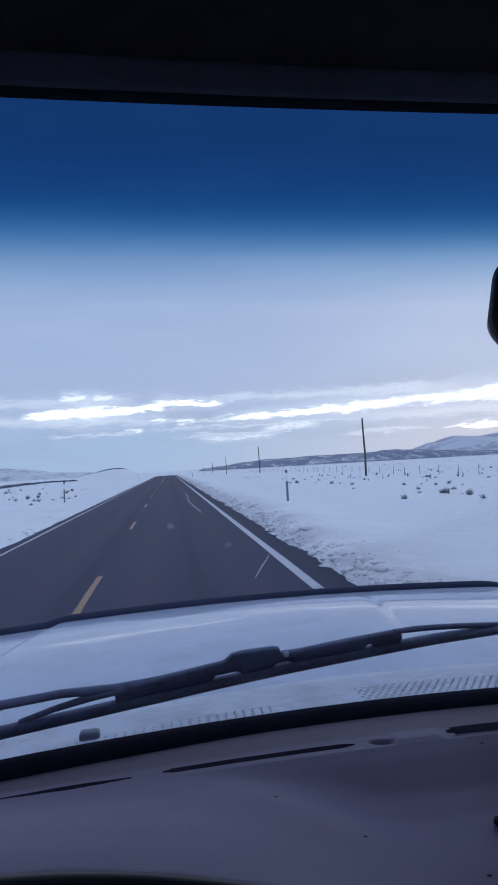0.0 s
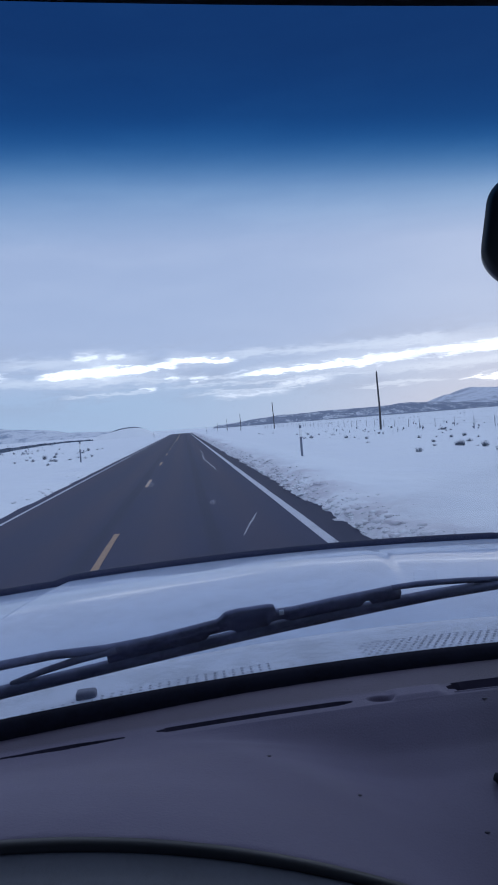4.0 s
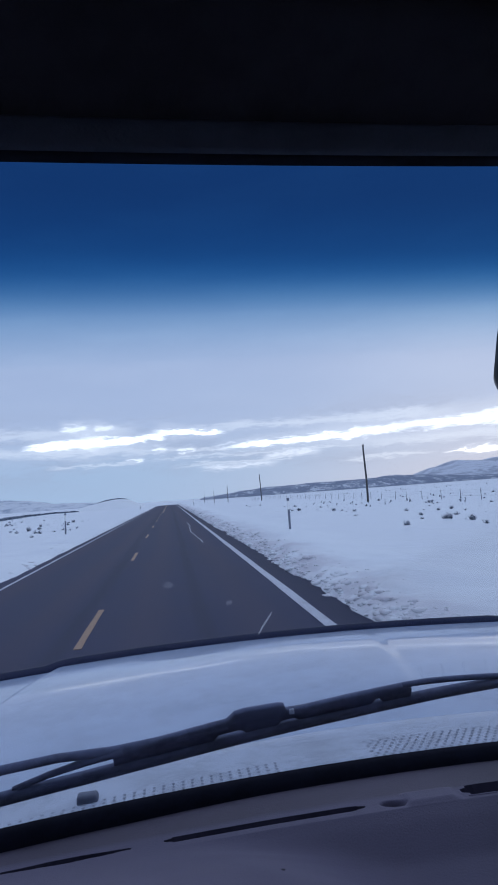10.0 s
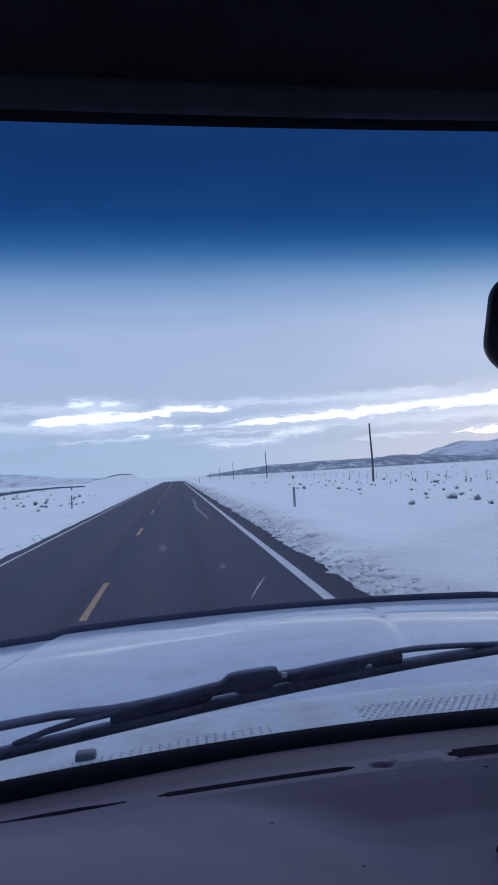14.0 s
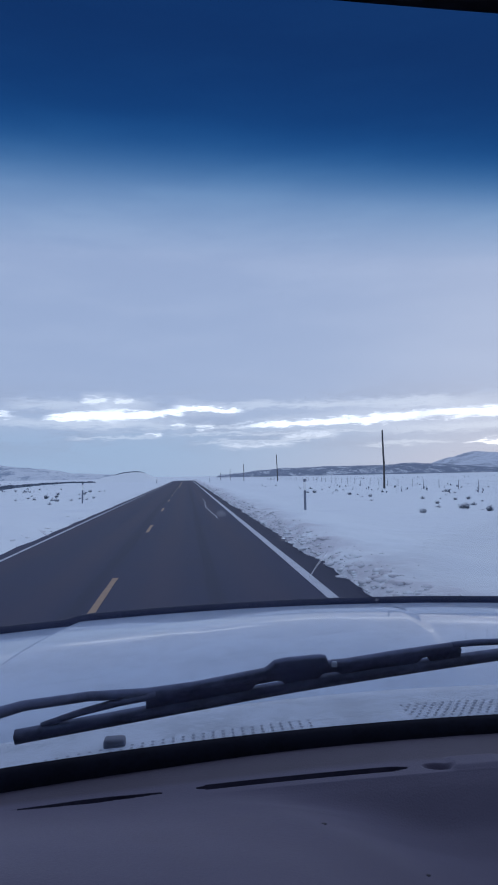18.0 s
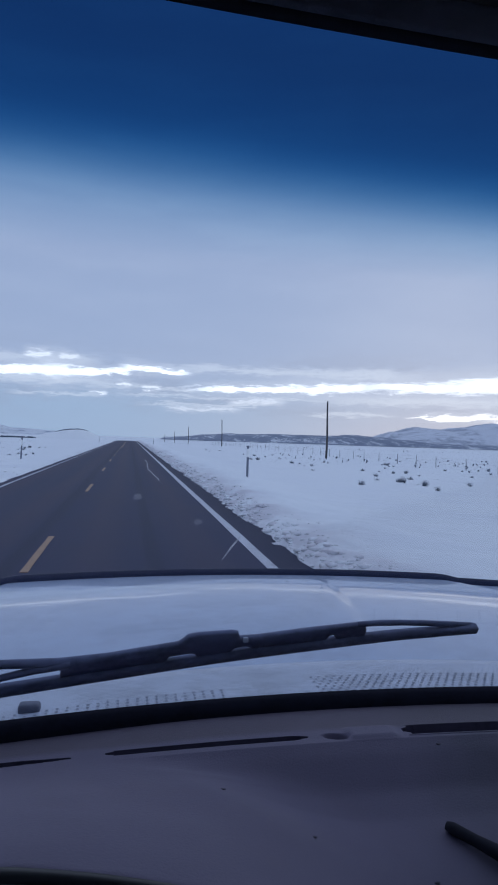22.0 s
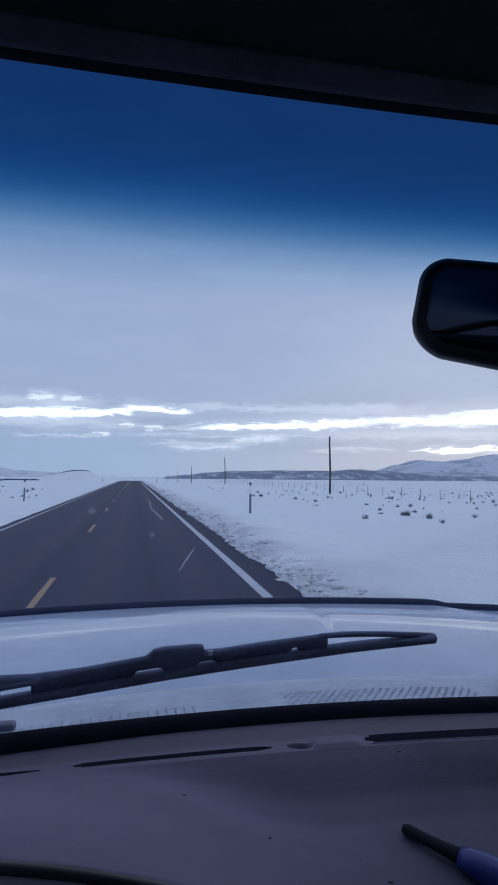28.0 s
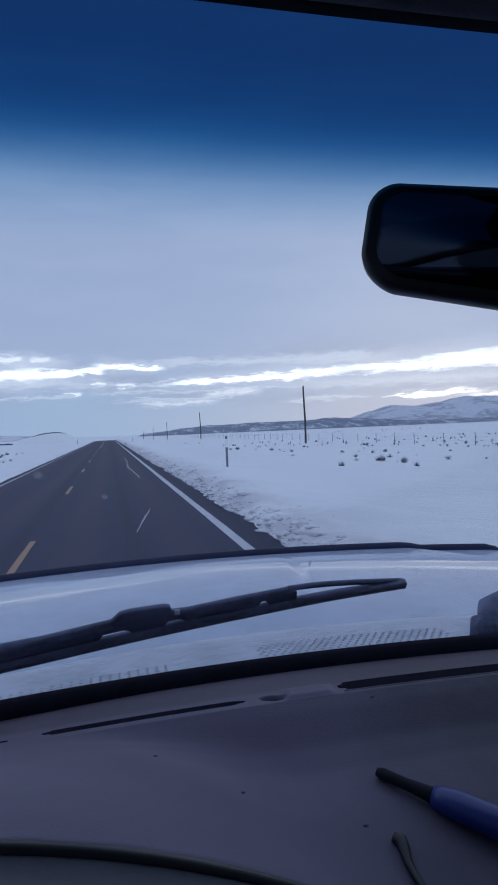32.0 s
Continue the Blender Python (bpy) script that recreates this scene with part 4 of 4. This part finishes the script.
def build_cab():
    """What closes the truck round the phone."""
    for s in (-1, 1):
        x = XC + s * 0.80
        bm = bm_new()
        add_tube(bm, [V(x, 0.76, -0.36), V(x - s * 0.04, 0.55, -0.10), V(x - s * 0.09, 0.33, 0.24), V(x - s * 0.10, 0.2, 0.30)], 0.035, 10)
        part("windscreen_pillar", bm, TRIM, truck)
        bm = bm_new()
        add_box(bm, V(x + s * 0.02, -0.15, -0.86), (0.10, 1.75, 0.95), 0.03)
        door = part("door", bm, TRIM, truck)
        bm = bm_new()
        add_box(bm, V(x - s * 0.03, -0.20, -0.05), (0.005, 1.3, 0.68), 0)
        part("side_window", bm, SIDE_GLASS, door)
        bm = bm_new()
        add_box(bm, V(x + s * 0.085, -0.15, -0.86), (0.03, 1.72, 0.93), 0.012)
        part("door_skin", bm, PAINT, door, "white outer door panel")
        bm = bm_new()
        add_box(bm, V(x + s * 0.112, -0.80, -0.52), (0.03, 0.16, 0.03), 0.008)
        part("door_handle", bm, HOUSING, door)
        bm = bm_new()
        add_box(bm, V(x - s * 0.03, -0.95, -0.05), (0.08, 0.14, 0.72), 0.02)
        part("rear_pillar", bm, TRIM, truck)
        bm = bm_new()
        secs = []
        for y, z in ((0.76, -0.36), (1.1, -0.42), (1.6, -0.46), (1.94, -0.50)):
            secs.append([V(x + s * 0.14, y, z - 0.03), V(x + s * 0.19, y, z - 0.06), V(x + s * 0.22, y, z - 0.16), V(x + s * 0.20, y, -1.30), V(x + s * 0.05, y, -1.30)])
        add_loft(bm, secs)
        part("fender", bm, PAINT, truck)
        for y in (1.45, -2.1):
            bm = bm_new()
            secs = [[Vector((x + s * o, y + r * math.cos(a), 0.40 + r * math.sin(a))) for a in [2 * math.pi * k / 32 for k in range(32)]] for o, r in ((-0.10, 0.36), (-0.09, 0.40), (0.09, 0.40), (0.10, 0.36))]
            add_loft(bm, secs)
            wheel = part("wheel", bm, TYRE, truck)
            bm = bm_new()
            secs = [[Vector((x + s * o, y + r * math.cos(a), 0.40 + r * math.sin(a))) for a in [2 * math.pi * k / 24 for k in range(24)]] for o, r in ((0.085, 0.23), (0.108, 0.22), (0.112, 0.08), (0.112, 0.02))]
            add_loft(bm, secs)
            part("rim", bm, RIM, wheel)
        bm = bm_new()
        add_box(bm, V(x + s * 0.06, -2.1, -1.02), (0.10, 2.1, 0.60), 0.04)
        part("bed_side", bm, PAINT, truck)
    bm = bm_new()
    add_box(bm, V(XC, 1.93, -0.92), (1.70, 0.10, 0.78), 0.04)
    part("front_grille", bm, TRIM, truck)
    bm = bm_new()
    add_box(bm, V(XC, -0.55, -1.34), (1.70, 4.9, 0.10), 0.02)
    part("floor_pan", bm, TRIM, truck)
    bm = bm_new()
    add_box(bm, V(XC, -1.06, -0.80), (1.66, 0.08, 1.06), 0.02)
    rear = part("rear_wall", bm, TRIM, truck)
    bm = bm_new()
    add_box(bm, V(XC, -1.05, 0.01), (1.40, 0.005, 0.56), 0)
    part("rear_window", bm, REAR_GLASS, rear)
    bm = bm_new()
    add_box(bm, V(XC, -3.13, -1.02), (1.70, 0.08, 0.60), 0.02)
    part("tailgate", bm, PAINT, truck)
    bm = bm_new()
    secs = []
    for y, z in ((0.385, 0.300), (0.30, 0.375), (0.15, 0.405), (-0.5, 0.425), (-1.0, 0.410), (-1.18, 0.385), (-1.38, 0.34)):
        secs.append([V(XC + q, y, z - 0.05 * (abs(q) / 0.72) ** 4 + 0.012) for q in np.linspace(-0.80, 0.80, 13)] + [V(XC + q, y, z - 0.012 - 0.05 * (abs(q) / 0.72) ** 4) for q in np.linspace(0.80, -0.80, 13)])
    add_loft(bm, secs)
    part("roof", bm, PAINT, truck)


def build_tool():
    """The blue-handled tool that lies on the dash."""
    a, b = V(0.303, 0.652, dash_z(0.303, 0.652) + 0.0065), V(0.385, 0.566, dash_z(0.385, 0.566) + 0.015)
    d = (b - a).normalized()
    tool = thing("hand_tool", a.x, a.y, a.z - 0.006, "blue plastic handled tool with a black tip lying on the dashboard", "tool")
    bm = bm_new()
    add_tube(bm, [a, a + d * 0.006, a + d * 0.030, a + d * 0.055, a + d * 0.068], [0.004, 0.0062, 0.0058, 0.0075, 0.0095], 14)
    part("black_tip", bm, TIP, tool, "black tapering tip")
    bm = bm_new()
    add_tube(bm, [a + d * q for q in (0.060, 0.070, 0.085, 0.12, 0.16, 0.19, 0.20)], [0.0100, 0.0125, 0.0145, 0.0150, 0.0145, 0.0130, 0.0080], 16)
    part("handle", bm, BLUE, tool, "glossy blue plastic handle")
    # a dark cord end beside it
    bm = bm_new()
    pts = [V(x, y, dash_z(x, y) + 0.0045) for x, y in ((0.2885, 0.583), (0.2940, 0.578), (0.2935, 0.570), (0.2915, 0.558), (0.2925, 0.545), (0.2965, 0.525), (0.304, 0.500))]
    add_tube(bm, pts, [0.0045, 0.0065, 0.0055, 0.0038, 0.0034, 0.0034, 0.0034], 10)
    cord = part("charging_cable", bm, HOUSING, None)
    tagged(cord, "black cable end lying on the dashboard", "cable")


build_screen()
build_dash()
build_instrument_hood()
build_header()
build_mirror()
build_wiper()
build_hood()
build_cab()
build_tool()


# ---- things beside the road ----
def build_pole():
    """Old wooden utility pole without arms, 8.5 m tall."""
    pole = thing("utility_pole", 0, 0, 0, "tall weathered wooden utility pole standing in the snow", "utility pole", "utility poles along the road")
    bm = bm_new()
    add_tube(bm, [(0.05 * math.sin(k), 0.04 * math.cos(1.7 * k), z) for k, z in enumerate((-0.8, 1.5, 3.5, 5.5, 7.4, 8.5))], [0.17, 0.155, 0.145, 0.135, 0.125, 0.115], 12)
    part("shaft", bm, WOOD, pole)
    bm = bm_new()
    add_tube(bm, [(0.0, 0.0, 8.45), (0.0, 0.0, 8.62)], [0.03, 0.02], 8)
    part("insulator", bm, STEEL, pole)
    bm = bm_new()
    bmesh.ops.create_uvsphere(bm, u_segments=12, v_segments=6, radius=0.45)
    for v in bm.verts:
        v.co.z = v.co.z * 0.3 - 0.02
    part("snow_mound", bm, SNOW, pole)
    return pole


def build_marker():
    """Roadside delineator: a dark flat post with a white reflector at its head."""
    post = thing("delineator_post", 0, 0, 0, "slim dark roadside post with a white reflector near its top", "road marker", "posts along the road")
    bm = bm_new()
    add_box(bm, (0, 0, 0.46), (0.095, 0.03, 1.52), 0.006)
    part("post", bm, POST, post)
    bm = bm_new()
    add_box(bm, (0, -0.019, 1.00), (0.135, 0.012, 0.36), 0.004)
    part("reflector", bm, REFLECT, post, "white rectangular reflector")
    bm = bm_new()
    add_box(bm, (0, 0, 1.25), (0.110, 0.050, 0.11), 0.020)
    part("cap", bm, POST, post, "rounded grey cap")
    return post


def build_fence_post(h):
    post = thing("fence_post", 0, 0, 0, "thin dark fence post standing in snow", "fence post", "fence posts across the field")
    bm = bm_new()
    add_tube(bm, [(0, 0, -0.3), (0.01, 0, h * 0.6), (0.015, 0, h)], [0.038, 0.034, 0.030], 6)
    part("shaft", bm, FENCE, post)
    return post


def bush_mesh(seed, twigs, size, snow_share=0.3):
    """Sagebrush: a fan of tapering twigs with tufts of small leaves, snow lodged in it."""
    rng = random.Random(seed)
    bm, cap = bm_new(), bm_new()
    for _ in range(twigs):
        a, lean, r = rng.uniform(0, 6.283), rng.uniform(0.05, 0.60), size * rng.uniform(0.6, 1.25)
        d = Vector((math.cos(a) * lean, math.sin(a) * lean, 1)).normalized()
        root = Vector((math.cos(a), math.sin(a), 0)) * size * rng.uniform(0, 0.25)
        r *= 1 - 0.75 * lean
        tip = root + d * r
        side = d.cross(Vector((rng.uniform(-1, 1), rng.uniform(-1, 1), 0.2))).normalized()
        w = size * 0.035
        bm.faces.new([bm.verts.new(p) for p in (root - side * w, root + side * w, tip)])
        for _ in range(5):
            c = root + d * r * rng.uniform(0.45, 1.0) + Vector((rng.uniform(-1, 1), rng.uniform(-1, 1), rng.uniform(-0.4, 0.8))) * size * 0.13
            q = Vector((rng.uniform(-1, 1), rng.uniform(-1, 1), rng.uniform(-1, 1))).normalized()
            p = q.cross(Vector((0.3, 0.2, 1))).normalized()
            s = size * rng.uniform(0.035, 0.075)
            bm.faces.new([bm.verts.new(c + o) for o in (q * s, p * s * 0.7, -q * s, -p * s * 0.7)])
    for _ in range(3):
        c = Vector((rng.uniform(-0.5, 0.5), rng.uniform(-0.5, 0.5), rng.uniform(0.05, 0.35))) * size
        bmesh.ops.create_icosphere(cap, subdivisions=1, radius=size * rng.uniform(0.08, 0.16), matrix=Matrix.Translation(c) @ Matrix.Diagonal((1.3, 1.3, 0.5, 1)))
    return bm, cap


def build_bushes():
    kinds = []
    for seed, twigs, size in ((11, 46, 0.30), (12, 36, 0.24), (13, 60, 0.38)):
        bush = thing("sagebrush", 0, 0, 0, "small dark sagebrush poking through the snow", "shrub", "sagebrush in the field")
        bm, cap = bush_mesh(seed, twigs, size)
        part("twigs", bm, BRUSH, bush)
        tagged(part("snow_cap", cap, SNOW, bush, "lodged snow"), kind="stuff")
        kinds.append(bush)
    rng = random.Random(77)
    spots = []
    for cx, cy, sx, sy, n in ((13, 29, 3.5, 4, 5), (19, 33, 4, 5, 6), (-9.0, 50, 1.6, 5, 8), (17, 40, 5.0, 6, 7), (22, 52, 7, 7, 10), (12, 62, 3, 9, 6), (27, 70, 8, 10, 12), (36, 56, 7, 8, 9), (15, 92, 4, 14, 8), (44, 96, 12, 16, 12),
                              (-12.5, 62, 2.4, 7, 11), (-12, 80, 2.6, 9, 10), (-21, 96, 5, 14, 12)):
        for _ in range(n):
            spots.append((rng.gauss(cx, sx * 0.6), rng.gauss(cy, sy * 0.6)))
    for k, (x, y) in enumerate(spots):
        base = kinds[k % 3]
        z = ground_z(x, y) - 0.08
        if k < 3:
            base.location = (x, y, z)
            base.rotation_euler = (0, 0, rng.uniform(0, 6))
            continue
        m = pose(x, y, z, 0, 0, rng.uniform(0, 360))
        b = copy_thing(base, m)
        s = rng.uniform(0.55, 1.25)
        b.scale = (s, s, s * rng.uniform(0.7, 1.1))
    # what nobody could count: low brush far over the plain
    verts, faces = [], []
    for _ in range(1900):
        if rng.random() < 0.66:
            y = 42 + 560 * rng.random() ** 1.35
            x = rng.uniform(0.16, 0.95) * y + 4
            if hash_noise(x, y, 0.018, 8) < 0.02:
                continue
        else:
            y = 60 + 420 * rng.random() ** 1.8
            x = -rng.uniform(0.16, 0.75) * y - 6
            if hash_noise(x, y, 0.018, 18) < 0.05:
                continue
        s = rng.uniform(0.06, 0.24) * (1 + y / 700)
        z = ground_z(x, y)
        n = len(verts)
        for _ in range(5):
            verts.append((x + rng.uniform(-s, s) * 0.7, y + rng.uniform(-s, s), z + rng.uniform(0.25, 1.5) * s))
        verts.append((x - s * 0.35, y, z - 0.2))
        verts.append((x + s * 0.35, y, z - 0.2))
        faces += [(n, n + 5, n + 6), (n + 1, n + 5, n + 2), (n + 3, n + 6, n + 4), (n, n + 1, n + 3), (n + 2, n + 4, n + 6)]
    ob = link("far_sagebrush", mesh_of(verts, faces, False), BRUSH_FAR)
    tagged(ob, "scattered low sagebrush far over the snowy plain", "brush", kind="stuff")


def build_lumps():
    """Broken snow thrown up by the plough along the right edge, and a thin line on the left."""
    rng = random.Random(5)
    verts, faces = [], []
    base = bm_new()
    bmesh.ops.create_icosphere(base, subdivisions=1, radius=1)
    pts = [v.co.copy() for v in base.verts]
    tri = [tuple(v.index for v in f.verts) for f in base.faces]
    base.free()
    for k in range(3600):
        y = 4 + 120 * rng.random() ** 1.7
        if k % 9:
            x = EDGE_R + 0.12 + abs(rng.gauss(0.08, 0.36))
        else:
            x = EDGE_L - 0.1 - abs(rng.gauss(0.1, 0.35))
        s = (0.022 + 0.085 * rng.random() ** 2.8) * (1.0 if abs(x - EDGE_R) < 0.9 or x < 0 else 0.65)
        z = ground_z(x, y) - s * 0.2
        n = len(verts)
        for p in pts:
            q = 1 + 0.45 * noise.noise(p * 1.3 + Vector((k * 1.7, 0, 0)))
            verts.append((x + p.x * s * q * 1.2, y + p.y * s * q * 1.5, z + p.z * s * q * 0.45))
        faces += [tuple(n + i for i in t) for t in tri]
    ob = link("snow_lumps", mesh_of(verts, faces, True), DIRTY_SNOW)
    tagged(ob, "broken lumps of dirty ploughed snow along the road's edge", "snow", kind="stuff")


def build_left_row():
    """A dark row of brush and a bare cutbank line far off on the left."""
    rng = random.Random(9)
    for name, label, u0, u1, d0, d1, n, h in (
            ("brush_row", "long dark row of brush across the snowy plain", -0.33, -0.14, 65, 260, 700, 0.45),):
        verts, faces = [], []
        for k in range(n):
            q = k / n
            y = d0 + (d1 - d0) * q + rng.uniform(-3, 3)
            u = u0 + (u1 - u0) * q
            x = u * y
            z = ground_z(x, y)
            i = len(verts)
            s = h * rng.uniform(0.6, 1.4)
            for _ in range(4):
                verts.append((x + rng.uniform(-1.4, 1.4), y + rng.uniform(-1, 1), z + rng.uniform(0, s)))
            verts.append((x - 0.8, y, z - 0.4))
            verts.append((x + 0.8, y, z - 0.4))
            faces += [(i, i + 4, i + 5), (i + 1, i + 4, i + 2), (i + 3, i + 5, i), (i + 1, i + 3, i + 5)]
        ob = link(name, mesh_of(verts, faces, False), BRUSH)
        tagged(ob, label, "brush", kind="stuff")
    # a low rise near the road, with a thin bare bank along its crown
    def rise(u, k):
        y = 400 + 120 * k
        h = 8.4 * smooth(u, -0.19, -0.075) * (1 - smooth(u, -0.072, -0.020)) * math.sin(math.pi * k) ** 0.8
        return Vector((u * y, y, fall(y) - 1.0 + h + 0.3 * hash_noise(u * 60, k * 4, 1, 3)))
    bm = bm_new()
    add_loft(bm, [[rise(-0.20 + 0.182 * i / 60, j / 16) for i in range(61)] for j in range(17)], closed=False)
    ob = part("snowy_rise", bm, SNOW, None)
    tagged(ob, "low snowy rise beside the road", "hill", kind="structure")
    bm = bm_new()
    secs = []
    for i in range(31):
        q = i / 30
        p = rise(-0.112 + 0.050 * q, 0.44) + Vector((0, 0, 0.25 * hash_noise(i, 3, 0.7, 2)))
        t = 0.08 + 0.60 * math.sin(math.pi * q) ** 0.6
        secs.append([p + Vector((0, 0, -0.6)), p + Vector((0, -0.5, 0)), p + Vector((0, -0.3, t)), p + Vector((0, 0.6, t))])
    add_loft(bm, secs)
    ob = part("cutbank", bm, BRUSH, None)
    tagged(ob, "thin dark curved bank along a snowy rise", "bank", kind="structure")


pole = build_pole()
pole.location = (28.5, 92, ground_z(28.5, 92))
for k, (dx, y) in enumerate(((0.3, 205), (-0.4, 318), (0.6, 432), (0.2, 546), (0.0, -22))):
    copy_thing(pole, pose(28.5 + dx, y, ground_z(28.5 + dx, y), 0.6 * (k % 2), -0.5 + 0.4 * k, 50 * k))
marker = build_marker()
marker.location = (4.9, 27, ground_z(4.9, 27))
for x, y in ((-6.6, 42), (5.0, 140), (-6.8, 150)):
    copy_thing(marker, pose(x, y, ground_z(x, y), 0, 1.5 if x < 0 else -1, 8))
fence = build_fence_post(1.25)
fence.location = (34, 44, ground_z(34, 44))
for k in range(1, 44):
    x, y = 34 + 0.15 * math.sin(k * 3.1) + (k * 0.10), 44 + 6.1 * k + 0.5 * math.sin(k * 1.9)
    copy_thing(fence, pose(x, y, ground_z(x, y), 0, 2.5 * math.sin(k * 2.3), 40 * k))
wires = thing("fence_wire", 34, 44, ground_z(34, 44), "thin slack wires strung between the fence posts", "fence")
for h in (0.45, 0.8, 1.12):
    bm = bm_new()
    add_tube(bm, [(34 + k * 0.10, 44 + 6.1 * k, ground_z(34 + k * 0.1, 44 + 6.1 * k) + h) for k in range(0, 44)], 0.004, 4)
    part("wire", bm, STEEL, wires)
build_bushes()
build_lumps()
build_left_row()
